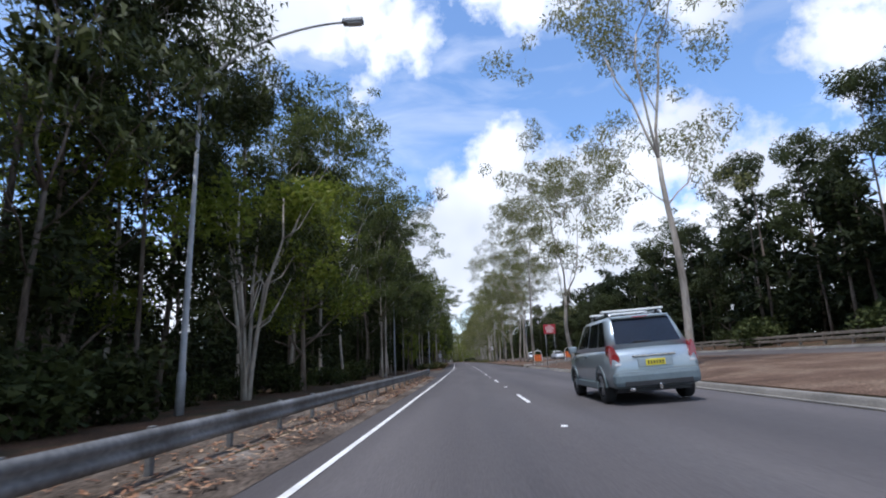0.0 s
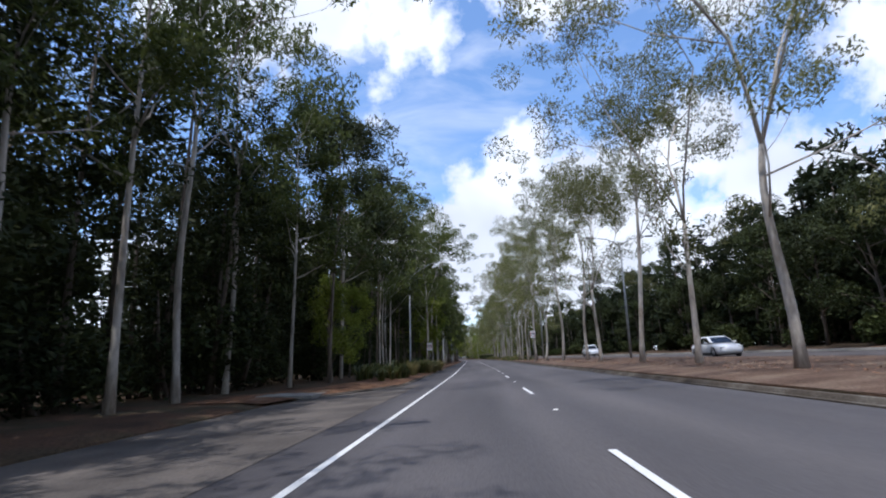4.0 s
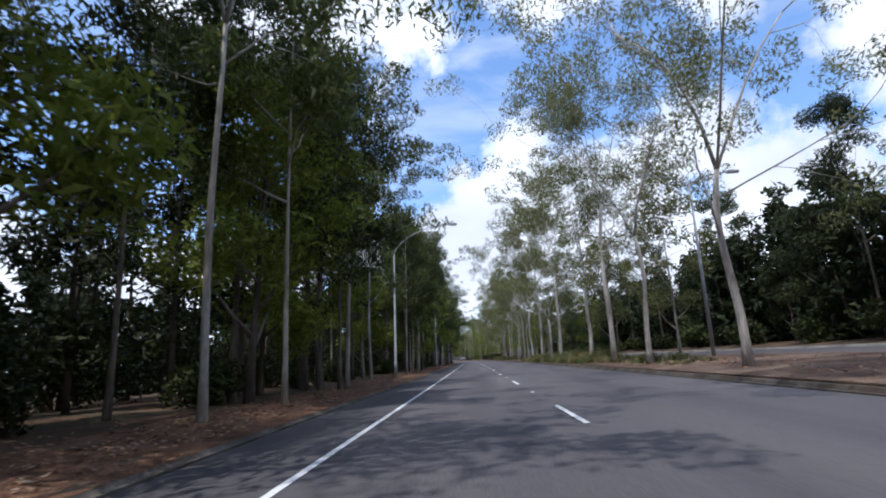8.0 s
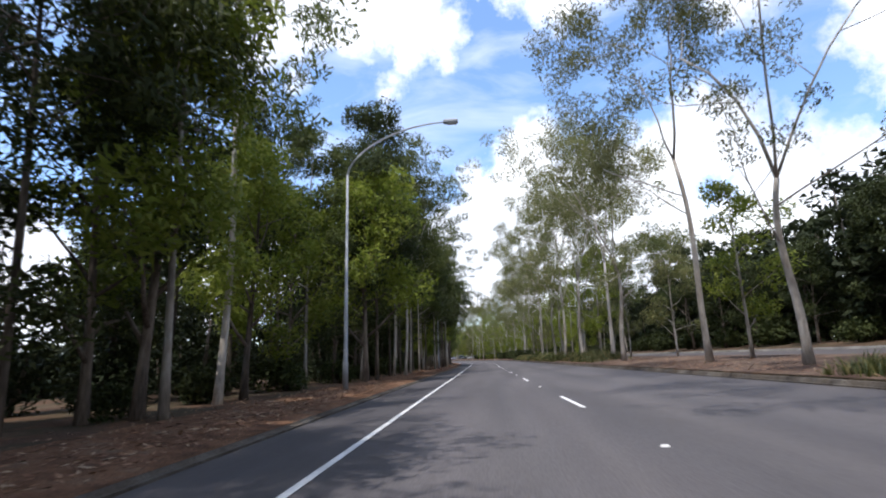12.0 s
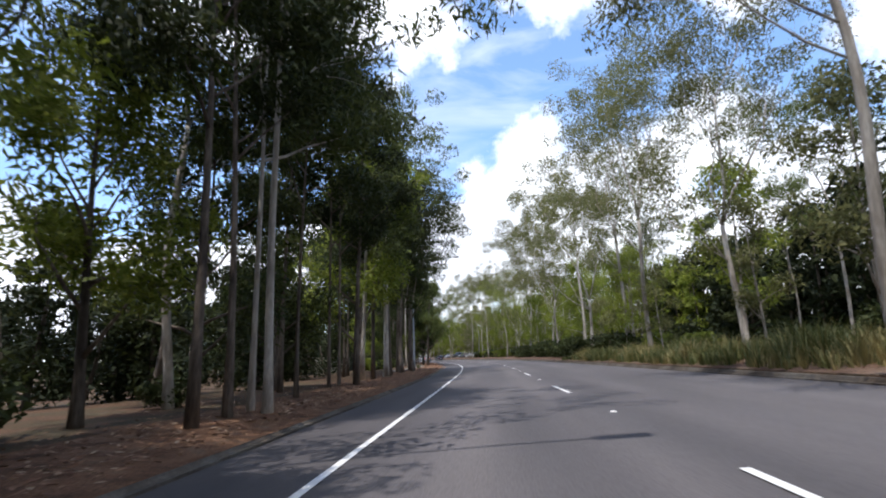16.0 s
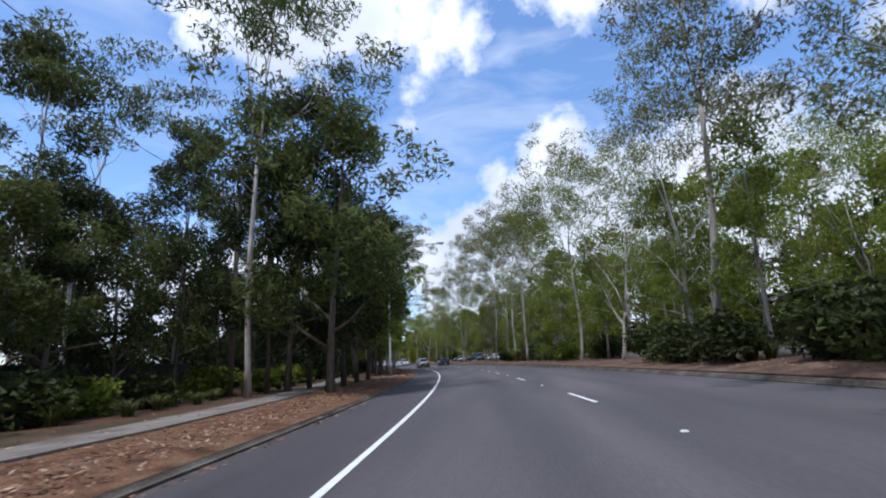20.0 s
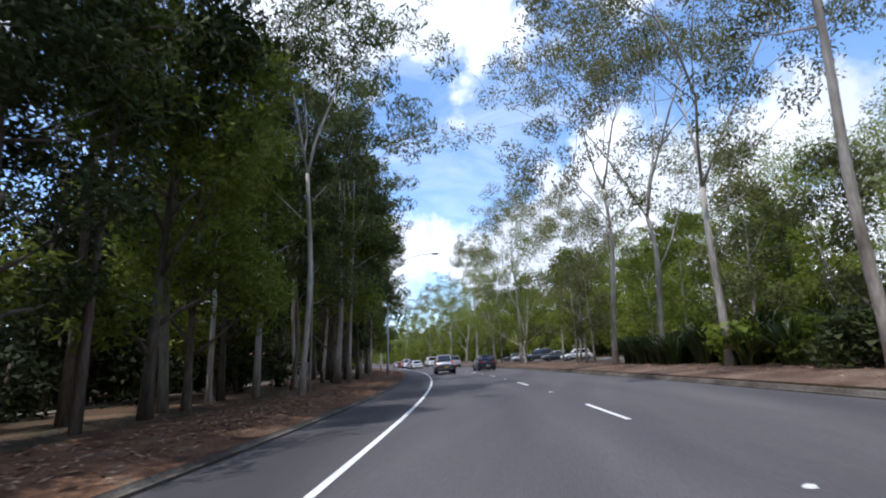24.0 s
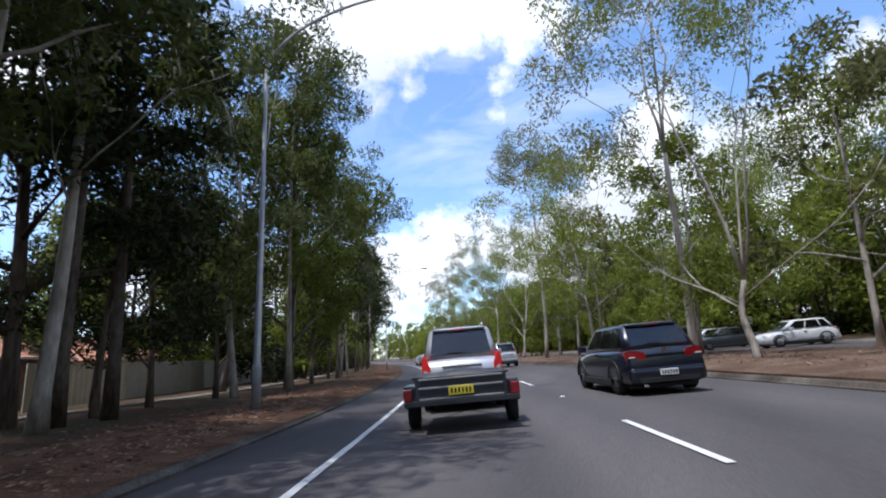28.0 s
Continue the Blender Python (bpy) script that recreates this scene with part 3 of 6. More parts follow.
tagged(put("road_crossover", mesh_of("road_crossover", v, f, M_DUSTY, False)), "short dusty asphalt crossover through the median", "road", kind="structure")
strip("trim_edge_line", M_PAINT, lambda q: [line_left(q) - 0.055, line_left(q) + 0.055], [0.008, 0.008], -140, 880, label="solid white painted edge line on asphalt")
for k in range(-8, 60):
    q = k * 12.0 + 0.8
    v = [road(q + a, line_lane(q) + b, 0.028) for a, b in ((0, -0.048), (0, 0.048), (3, 0.048), (3, -0.048))]
    tagged(put("trim_lane_dash", mesh_of("dash", v, [(0, 1, 2, 3)], M_PAINT, False)), "white painted lane dash on grey asphalt", "road marking", "lane dashes", "structure")
for k in range(0, 42):
    q = k * 12.0 + 8.3
    bm = bmesh.new()
    bmesh.ops.create_cone(bm, cap_ends=True, segments=8, radius1=0.05, radius2=0.035, depth=0.02)
    bmesh.ops.scale(bm, vec=(1.2, 0.9, 1), verts=bm.verts)
    p = road(q, line_lane(q), 0.027)
    tagged(put("road_stud", from_bm("stud", bm, M_PAINT), at=pose(p.x, p.y, p.z, 0, 0, heading(q))), "small white raised reflective road stud", "road stud", "road studs")


def kerb(name, lat, s0, s1, side, mat=M_CONCRETE, high=0.14):
    off = [(side * 0.15, high), (side * 0.02, high), (0, high - 0.03), (-side * 0.03, 0.012), (-side * 0.12, 0.012), (-side * 0.12, -0.05)]
    strip(name, mat, lambda q: [lat(q) + o[0] for o in off], [o[1] for o in off], s0, s1, label="low worn concrete kerb with a gutter")


kerb("kerb_left", edge_left, 79, 880, -1, M_KERB_DIRTY, 0.07)
kerb("kerb_median_south", kerb_right, -138, 52.0, 1, M_CONCRETE, 0.12)
kerb("kerb_median_corner", kerb_right, 52.0, 56.5, 1, M_CONCRETE, 0.15)
kerb("kerb_median", kerb_right, 56.5, 880, 1, M_KERB_DIRTY, 0.10)
strip("kerb_apron", M_CONCRETE, lambda q: [kerb_right(q) + 0.14, kerb_right(q) + 0.16, kerb_right(q) + 0.8 - 0.13 * (q - 52), kerb_right(q) + 0.82 - 0.13 * (q - 52)], [0.1, 0.165, 0.24, 0.1], 52.4, 56.4, 1.0, label="pale concrete corner of the median kerb")
v, f = [], []
for k in range(7):
    l = 6.1 + 9.2 * k / 6
    for d, z in ((0, -0.1), (0.02, 0.30), (0.13, 0.32), (0.30, 0.32), (0.32, 0.0)):
        v.append(road(53.0 + 0.85 * (l - 6.1) + d, l, z + (0.10 if 1 < k < 6 else 0) - 0.06 - (0.06 if k in (0, 6) else 0)))
    if k:
        f += [(5 * k - 5 + c, 5 * k - 4 + c, 5 * k + 1 + c, 5 * k + c) for c in range(4)]
tagged(put("kerb_nose", mesh_of("kerb_nose", v, f, M_CONCRETE, False)), "pale concrete kerb round the median's nose", "kerb", kind="structure")
kerb("kerb_opposite", lambda q: OPP_L, -140, 880, -1)
kerb("kerb_opposite_far", lambda q: OPP_R, -140, 880, 1)
# bare gravelly verges beside the kerbs, and the concrete footpath
strip("verge_left", M_LITTERED, lambda q: [edge_left(q) - 3.4, edge_left(q) - 1.9, edge_left(q) - 0.9, edge_left(q) - 0.16, edge_left(q) - 0.02], [0.26, 0.215, 0.16, 0.078, 0.074], 76, 880, label="dry gravelly verge strewn with leaf litter")
strip("verge_rail", M_RAILSIDE, lambda q: [edge_left(q) - 2.7, edge_left(q) - 1.1, edge_left(q) + 0.05], [0.25, 0.16, -0.02], -140, 61, label="dry gravelly shoulder below the guard rail")
strip("verge_median", M_VERGE, lambda q: [kerb_right(q) + 0.16, kerb_right(q) + 2, 13, OPP_L - 0.14], [0.145, 0.25, 0.27, 0.165], 51.0, 880, label="dry brown median strewn with leaf litter and bark")
strip("verge_median_south", M_VERGE, lambda q: [kerb_right(q) + 0.16, kerb_right(q) + 2, 13, OPP_L - 0.14], [0.145, 0.25, 0.27, 0.165], -138, 51.0, label="dry brown median strewn with leaf litter and bark")
path_mid = along((310, -9.0), (322, -8.6), (335, -7.9), (345, -8.2), (355, -9.0), (372, -10.8), (386, -13.6), (400, -15.4), (424, -15.6), (433, -14.1), (440, -12.5), (446, -11.9), (470, -11.8))
strip("footpath", M_PATH, lambda q: [path_mid(q) - 0.9, path_mid(q) - 0.88, path_mid(q) + 0.88, path_mid(q) + 0.9], lambda q: [ground_rel(q, path_mid(q)) + d for d in (-0.1, 0.045, 0.045, -0.1)], 312, 520, label="pale concrete footpath beside the verge")

def plant(kind, name, s, l, scale, turn, label, group, category="tree", squash=1.0, names=("trunk", "branching", "crown"), dz=0.0, stout=1.0):
    ob = new(name)
    p = road(s, l)
    ob.matrix_basis = Matrix.LocRotScale((p.x, p.y, ground_z(s, l) + dz), Euler((0, 0, turn)), (scale * squash, scale * squash, scale))
    for nm, me in zip(names, kind):
        piece = put(nm, me, ob)
        if nm == "trunk":
            piece.scale = (stout, stout, 1)
    return tagged(ob, label, category, group)


# ---- trees ----
rnd = random.Random(7)
GUM = [tree_kind("gum", M_BARK_PALE, M_LEAF_GUM, 11 + k, (22.0, 20.5, 23.0, 21.0, 22.5, 19.5)[k], 0.17, (0.40, 0.30, 0.46, 0.34, 0.52, 0.26)[k], (0.42, 0.55, 0.36, 0.5, 0.45, 0.6)[k], 14500, leaders=(3, 3, 2, 3, 3, 2)[k], length=0.2, width=0.062, clump=(0.5, 1.1), flat=0.78, lean=0.006 + 0.012 * (k % 3), shape=gum_shape) for k in range(6)]
# gums in lighter lime leaves, a colour that stands in for sunlight
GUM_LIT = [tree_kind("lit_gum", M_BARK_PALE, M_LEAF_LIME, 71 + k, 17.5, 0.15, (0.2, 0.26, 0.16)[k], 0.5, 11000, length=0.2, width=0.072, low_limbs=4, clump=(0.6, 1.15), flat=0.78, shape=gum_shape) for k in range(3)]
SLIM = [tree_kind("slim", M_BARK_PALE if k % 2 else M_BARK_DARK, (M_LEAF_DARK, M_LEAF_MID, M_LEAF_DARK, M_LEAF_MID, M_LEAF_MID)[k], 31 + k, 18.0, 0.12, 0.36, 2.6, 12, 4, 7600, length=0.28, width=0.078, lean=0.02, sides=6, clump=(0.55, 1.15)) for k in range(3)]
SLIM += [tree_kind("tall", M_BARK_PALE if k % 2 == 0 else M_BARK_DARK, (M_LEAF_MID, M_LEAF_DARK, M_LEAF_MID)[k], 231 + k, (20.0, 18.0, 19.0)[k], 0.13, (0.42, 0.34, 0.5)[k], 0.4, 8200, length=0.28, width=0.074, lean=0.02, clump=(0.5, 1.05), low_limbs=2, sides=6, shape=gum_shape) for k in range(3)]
SAPLING = [tree_kind("sapling", M_BARK_PALE, (M_LEAF_GUM, M_LEAF_LIME)[k % 2], 91 + k, 9.0, 0.09, 0.14, 2.0, 10, 3, 3000, length=0.23, width=0.08, lean=0.03, sides=6, clump=(0.45, 0.9)) for k in range(4)]
BUSHY = [tree_kind("bushy", M_BARK_DARK, (M_LEAF_MID, M_LEAF_LIME, M_LEAF_DARK, M_LEAF_LIME)[k], 51 + k, 10.0, 0.15, 0.14, 2.9, 15, 4, 8200, length=0.25, width=0.08, clump=(0.55, 1.05), sides=6, droop=0.5) for k in range(4)]


def wood(name, seed, spots, leaf_mat, label, leaves_each=1100, low=0.06, size=0.5):
    """A far stand of trees as one object: joined trunks and joined leaves."""
    rng = np.random.default_rng(seed)
    tv, tf, lv = [], [], []
    for q, l, h in spots:
        p = road(q, l)
        z = ground_z(q, l)
        lean = Vector(rng.normal(0, 0.25, 3))
        top = Vector((p.x + lean.x * 2, p.y + lean.y * 2, z + h * 0.9))
        bot = Vector((p.x, p.y, z - 0.3))
        tube([bot, bot.lerp(top, 0.5) + lean * 0.4, top], [0.14, 0.10, 0.04], 5, tv, tf)
        n = 22
        fr = rng.uniform(low, 1.0, n)
        wd = h * 0.17 * np.sin(np.pi * np.clip(0.12 + 0.8 * fr, 0, 1))
        an = rng.uniform(0, 6.28, n)
        rr = wd * np.sqrt(rng.uniform(0, 1, n))
        c = np.stack([bot.x + (top.x - bot.x) * fr + rr * np.cos(an), bot.y + (top.y - bot.y) * fr + rr * np.sin(an), z + h * fr], axis=1)
        lv.append(leaves(rng, c, rng.uniform(0.7, 1.5, n), leaves_each, size, size * 0.36, 0.4))
    ob = tagged(new(name), label, "trees", kind="stuff")
    put("trunk_mass", mesh_of(name + "_trunks", tv, tf, M_BARK_DARK), ob)
    put("leaf_mass", leaf_mesh(name + "_leaves", np.concatenate(lv), leaf_mat, soft=0.35), ob)
    return ob


# forest edge on the near side: most trees stand in a row behind the verge
LEFT_GAPS = [(322, 346), (358, 372)]
OPEN = [(98, 112), (272, 320), (424, 446)]  # stretches where the sky shows through the wood
FIXED_LEFT = [(12, -10.6, 0.2, 4), (16.5, -10.8, 0.2, 2), (21, -12.2, 0.2, 4), (23.8, -10.4, 0.22, 0), (303.5, -11, 0.28, 0), (306.5, -10.2, 0.3, 4), (309, -12, 0.26, 0), (312.5, -11.5, 0.3, 4), (315.5, -12.5, 0.28, 2), (319.5, -13.5, 0.25, 2), (193, -11, 0.24, 0), (201, -11.5, 0.24, 4), (204, -9.6, 0.22, 2),
              (2, -10.2, 0.2, 0), (6.5, -11.6, 0.2, 1), (10, -12.6, 0.2, 3), (14, -11.8, 0.2, 2), (25.5, -11.4, 0.2, 1), (18, -13, 0.2, 3), (28.5, -9.8, 0.2, 3), (51.6, -8.2, 0.15, 1), (53.2, -8.1, 0.18, 3), (55.7, -8.8, 0.17, 2), (58.4, -9.4, 0.22, 1), (63.1, -9.9, 0.23, 5),
              (103.7, -8.6, 0.16, 0), (105.2, -8.6, 0.17, 3), (107.2, -8.6, 0.16, 5), (109.4, -8.4, 0.18, 3), (127, -6.3, 0.24, 3), (136.4, -6.1, 0.22, 5), (140.8, -5.8, 0.19, 1), (145.7, -12.8, 0.2, 0), (138.5, -9.9, 0.16, 2), (149.8, -6.4, 0.22, 0), (150.9, -6.3, 0.26, 3), (150.1, -7.4, 0.34, 4),
              (157.4, -9.6, 0.24, 0), (156.2, -9.5, 0.22, 1), (161.6, -10, 0.16, 1), (161, -7.0, 0.2, 3), (173.7, -6.1, 0.18, 1), (178.5, -6.8, 0.25, 0), (188, -7.1, 0.24, 1), (190.7, -6.3, 0.28, 4), (183.1, -7.2, 0.18, 2), (176.5, -10.1, 0.2, 4), (188.6, -6.6, 0.18, 3), (195.6, -7.3, 0.28, 5),
              (197, -7.4, 0.26, 1), (187.4, -7.3, 0.1, 1), (185, -7.4, 0.1, 1), (198.3, -9.2, 0.2, 0), (198.8, -7.0, 0.22, 3), (206.3, -7.6, 0.22, 1), (228, -6.9, 0.25, 0), (237.9, -6.5, 0.28, 3), (237.7, -7.8, 0.22, 2), (236.9, -7.3, 0.2, 5), (243.2, -6.8, 0.19, 1), (253.2, -9.9, 0.26, 4),
              (240.8, -7.4, 0.14, 0), (256, -6.7, 0.24, 2), (248.2, -6.6, 0.16, 1), (257.1, -7.2, 0.22, 3), (258.5, -5.9, 0.2, 1), (260.3, -6.1, 0.16, 0), (263.8, -6.3, 0.23, 2), (257, -8.4, 0.2, 4), (272.8, -5.9, 0.26, 0), (264.4, -7.9, 0.16, 1), (278.2, -9.7, 0.3, 3), (281.8, -12.6, 0.29, 4),
              (274.6, -6.1, 0.21, 2), (275.4, -5.5, 0.22, 5), (276.0, -6.2, 0.2, 1), (280.6, -6.7, 0.17, 0), (294.9, -7.0, 0.3, 0), (301.7, -7.1, 0.32, 2), (294, -7.5, 0.34, 1), (298.4, -6.8, 0.36, 5), (288.8, -6.6, 0.3, 2), (299.4, -7.9, 0.34, 2), (286.8, -7.4, 0.15, 0), (288.2, -7.3, 0.16, 2),
              (310.4, -7.7, 0.36, 0), (313.8, -6.7, 0.36, 4), (308.3, -7.1, 0.4, 4), (311.7, -7.6, 0.32, 2), (311.2, -6.4, 0.36, 4), (316.5, -7.3, 0.34, 0), (314, -9.4, 0.24, 2), (318.6, -7.3, 0.34, 0), (386.2, -8.1, 0.2, 0), (397, -6.8, 0.27, 3),
              (397.8, -8.9, 0.3, 1), (401.1, -7.5, 0.1, 1), (408.3, -13.6, 0.3, 2), (407.2, -9.8, 0.25, 5), (412.2, -7.4, 0.3, 1), (418.4, -7.6, 0.3, 0), (410.5, -7.9, 0.4, 5), (419.1, -13.8, 0.3, 4), (427.4, -9.4, 0.36, 3), (426.6, -12.6, 0.36, 2), (420.8, -8.9, 0.34, 0), (420.2, -8.3, 0.3, 4),
              (429.6, -12.9, 0.3, 3), (422.4, -6.9, 0.28, 1), (430, -9.5, 0.36, 0), (428.6, -9.9, 0.38, 2), (418.9, -10.4, 0.3, 3), (443, -12.0, 0.36, 4), (437, -9.0, 0.3, 3), (441, -8.0, 0.28, 1), (446, -9.5, 0.3, 5)]
LABELS = {"slim": "slender pale-trunked tree at the forest edge", "bushy": "dense bushy green tree beside the verge", "gum": "tall pale-barked gum tree on the dry median"}
for q, l, w, k in FIXED_LEFT:
    sc = rnd.uniform(0.9, 1.12) * (0.7 if w < 0.12 else 1)
    plant(SLIM[k], "forest_tree", q, l, sc, rnd.uniform(0, 6.28), LABELS["slim"], "roadside trees", stout=min(1.6, max(0.7, w / 0.25 / sc)))
q = -18.0
while q < 560:
    q += rnd.uniform(3.0, 5.4) * (1.6 if q > 470 else 1)
    if any(a < q < b for a, b in LEFT_GAPS) or any(abs(q - f[0]) < 1.4 for f in FIXED_LEFT) or 48 < q < 80 and rnd.random() < 0.15:
        continue
    if 5 < q < 25 or 415 < q < 456 or any(a < q < b for a, b in OPEN) and rnd.random() < 0.4:
        continue
    l = -8.6 - abs(rnd.gauss(0, 1.3)) - (1.6 if 48 < q < 84 else 0) - (1.0 if q < 45 else 0)
    if q > 372 and abs(l - path_mid(q)) < 1.2:
        l = path_mid(q) + 1.6
    plant(rnd.choice(SLIM), "forest_tree", q, l, rnd.uniform(0.78, 1.2), rnd.uniform(0, 6.28), LABELS["slim"], "roadside trees")
# bushy edge trees
for q, l, k, sc in [(5, -10, 1, 1.0), (16, -13, 1, 1.1), (27.8, -8.8, 1, 1.2), (31, -10.5, 2, 1.1), (142.5, -7.7, 1, 1.12), (191.5, -7.9, 3, 0.95), (226, -7.2, 1, 1.4), (296, -8.2, 1, 1.45), (414, -8.8, 1, 1.35), (389, -8.4, 3, 1.12), (148, -9.6, 3, 1.0), (154, -9.8, 1, 0.9), (213, -8.8, 1, 0.95), (219, -9.5, 3, 1.0), (226, -9.2, 2, 1.0),
                    (262, -9.5, 1, 0.95), (268, -9.0, 3, 1.0), (274, -9.2, 1, 0.95), (331, -14.8, 1, 0.7), (334, -14.5, 0, 0.76), (337, -15.5, 1, 0.8), (340, -14.6, 0, 0.74), (343, -15.2, 2, 0.78), (346, -14.6, 0, 0.72), (350, -14.2, 2, 0.74), (355, -14.4, 0, 0.7), (361, -14.6, 2, 0.75),
                    (349.0, -6.6, 0, 1.3), (352.5, -9.6, 2, 1.25), (355.5, -7.3, 2, 1.05), (360.5, -7.4, 0, 1.1), (364.5, -7.2, 1, 1.25), (131, -8.6, 1, 1.4), (150.5, -8.4, 3, 1.4), (206.5, -8.4, 1, 1.2), (443, -8.6, 1, 1.4), (422, -10.5, 0, 1.6), (429, -11.5, 2, 1.6), (378, -8.0, 1, 0.95), (384, -8.2, 2, 0.9), (391, -8.4, 1, 1.05), (396, -9.6, 3, 1.0), (402, -12.5, 1, 0.9), (436, -14, 1, 0.8), (448, -8.6, 1, 0.9), (456, -8.4, 2, 1.0),
                    (92, -9.5, 1, 0.7), (100, -10.2, 3, 0.75), (128, -9.4, 2, 1.0), (168, -9.2, 1, 0.9), (175, -9.8, 2, 1.0), (182, -9.5, 0, 1.05), (206, -9.4, 2, 1.0), (233, -9.6, 0, 1.0), (280, -10, 2, 1.0), (287, -10, 0, 1.05),
                    (431, -10.6, 2, 0.85), (434.5, -11.0, 2, 0.95), (438, -10.2, 0, 0.85), (444, -20.8, 2, 1.1), (449, -20.2, 2, 1.25), (455, -19.6, 0, 1.2), (462, -19, 2, 1.2), (426, -21, 2, 1.0), (420, -20.6, 2, 1.1)]:
    plant(BUSHY[k], "bushy_tree", q, l, sc * rnd.uniform(0.95, 1.08), rnd.uniform(0, 6.28), LABELS["bushy"], "bushy edge trees", squash=0.95)
# pale many-stemmed tree behind the guard rail
rs = np.random.default_rng(15)
tv, tf, bv, bf, tips = [], [], [], [], []
for k in range(6):
    a = k * 1.05 + rs.uniform(-0.3, 0.3)
    d = Vector((math.cos(a), math.sin(a), 0))
    pts = [d * 0.10 + Vector((0, 0, -0.2))] + [d * (0.12 + 0.05 * h + 0.018 * h * h * rs.uniform(0.5, 1.4)) + Vector((rs.normal(0, 0.05), rs.normal(0, 0.05), h)) for h in (1.2, 2.8, 4.6, 6.4, 8.2)]
    tube(pts, [0.11, 0.09, 0.08, 0.065, 0.05, 0.03], 7, tv, tf)
    tips.append(pts[-1])
    for h in (2, 3, 4):
        e = (Vector((math.cos(a + rs.normal(0, 1)), math.sin(a + rs.normal(0, 1)), 0.7))).normalized()
        ln = rs.uniform(1.2, 2.6)
        mid = pts[h] + e * ln * 0.5 + Vector((0, 0, -0.08))
        tube([pts[h], mid, pts[h] + e * ln + Vector((0, 0, 0.5))], [0.045, 0.03, 0.012], 5, bv, bf)
        if h > 2:
            tips.append(pts[h] + e * ln + Vector((0, 0, 0.6)))
PALE = (mesh_of("pale_stems", tv, tf, M_BARK_PALE), mesh_of("pale_branching", bv, bf, M_BARK_PALE), leaf_mesh("pale_crown", leaves(rs, tips, [rs.uniform(0.7, 1.2) for _ in tips], 3000, 0.27, 0.12, 0.4), M_LEAF_LIME))
plant(PALE, "paperbark_tree", 21.5, -9.2, 1.05, 0.6, "pale many-stemmed paperbark tree behind the guard rail", "roadside trees")
# gums on the median
MEDIAN = [(20.0, 8.4, 0.95), (39.5, 8.1, 1.0), (60.6, 8.1, 0.95), (72.2, 8.8, 0.9), (80, 9.4, 0.85), (88, 9.6, 0.85), (96, 9.2, 0.85), (105, 10.2, 0.85), (113.9, 9.5, 0.92), (121.7, 8.8, 0.95), (131.7, 8.8, 0.92), (141.1, 8.6, 0.9), (150.2, 8.7, 0.88), (157.5, 8.9, 0.98), (164.1, 9.0, 0.95), (168.5, 12.0, 0.7), (175.9, 8.8, 0.95), (181.3, 8.7, 0.88), (189.8, 8.9, 0.98), (202.5, 9.2, 1.05), (210, 9.4, 0.8), (217, 9.6, 0.85), (230, 9.5, 0.95), (237, 10.5, 0.9), (244, 9.4, 0.85), (248.5, 10.4, 1.1),
          (255.5, 9.6, 1.0), (258.7, 8.9, 0.9), (261, 10.2, 0.85), (276, 9.5, 1.0), (285, 10.5, 0.9), (296.5, 10.4, 1.0), (302, 10.6, 0.95), (310, 9.8, 1.0), (318, 11, 0.9), (325, 9.6, 0.95), (335, 11, 0.9), (347, 10.0, 1.05), (352, 11.2, 0.85),
          (360, 10.4, 0.9), (367, 9.6, 0.85), (378, 10.6, 0.9), (388.5, 9.6, 0.95), (396, 9.8, 1.0), (403, 10.4, 1.1), (408, 9.6, 1.05), (418, 11, 0.8), (432.5, 9.3, 0.9), (438.5, 10.2, 1.05), (450, 9.6, 0.9), (463, 9.4, 1.0),
          (475, 10, 0.9), (486, 9.4, 0.95), (498, 10, 0.9), (512, 9.6, 1.0), (528, 10, 0.9), (545, 9.6, 0.95)]
for j, (q, l, sc) in enumerate(MEDIAN):
    plant(GUM_LIT[j % 3] if q > 355 and j % 2 and not 380 < q < 426 else GUM[(j * 5 + j // 4) % 6], "gum_tree", q, l, sc, rnd.uniform(0, 6.28), LABELS["gum"], "median gums")
# younger trees between the median gums
q = 150.0
while q < 550:
    q += rnd.uniform(9.0, 16.0) if q < 235 else rnd.uniform(4.0, 7.5)
    plant(rnd.choice(SAPLING), "young_gum_tree", q, rnd.uniform(10.8, 14.2), rnd.uniform(0.6, 1.35), rnd.uniform(0, 6.28), "young leafy gum tree among taller median gums", "young median trees")
# the far side: edge trees one by one, the woods behind them as stuff
q = -10.0
while q < 545:
    q += rnd.uniform(5.5, 8.5) if q < 330 else rnd.uniform(3.4, 5.4)
    far = rnd.random()
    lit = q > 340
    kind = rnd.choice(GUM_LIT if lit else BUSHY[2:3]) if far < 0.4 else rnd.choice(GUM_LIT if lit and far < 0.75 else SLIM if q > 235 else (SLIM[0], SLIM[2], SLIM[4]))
    plant(kind, "forest_tree", q, 25.2 + rnd.uniform(-0.8, 3.5), rnd.uniform(0.75, 1.05), rnd.uniform(0, 6.28), "tree at the edge of the wood beyond the far carriageway", "far side trees")
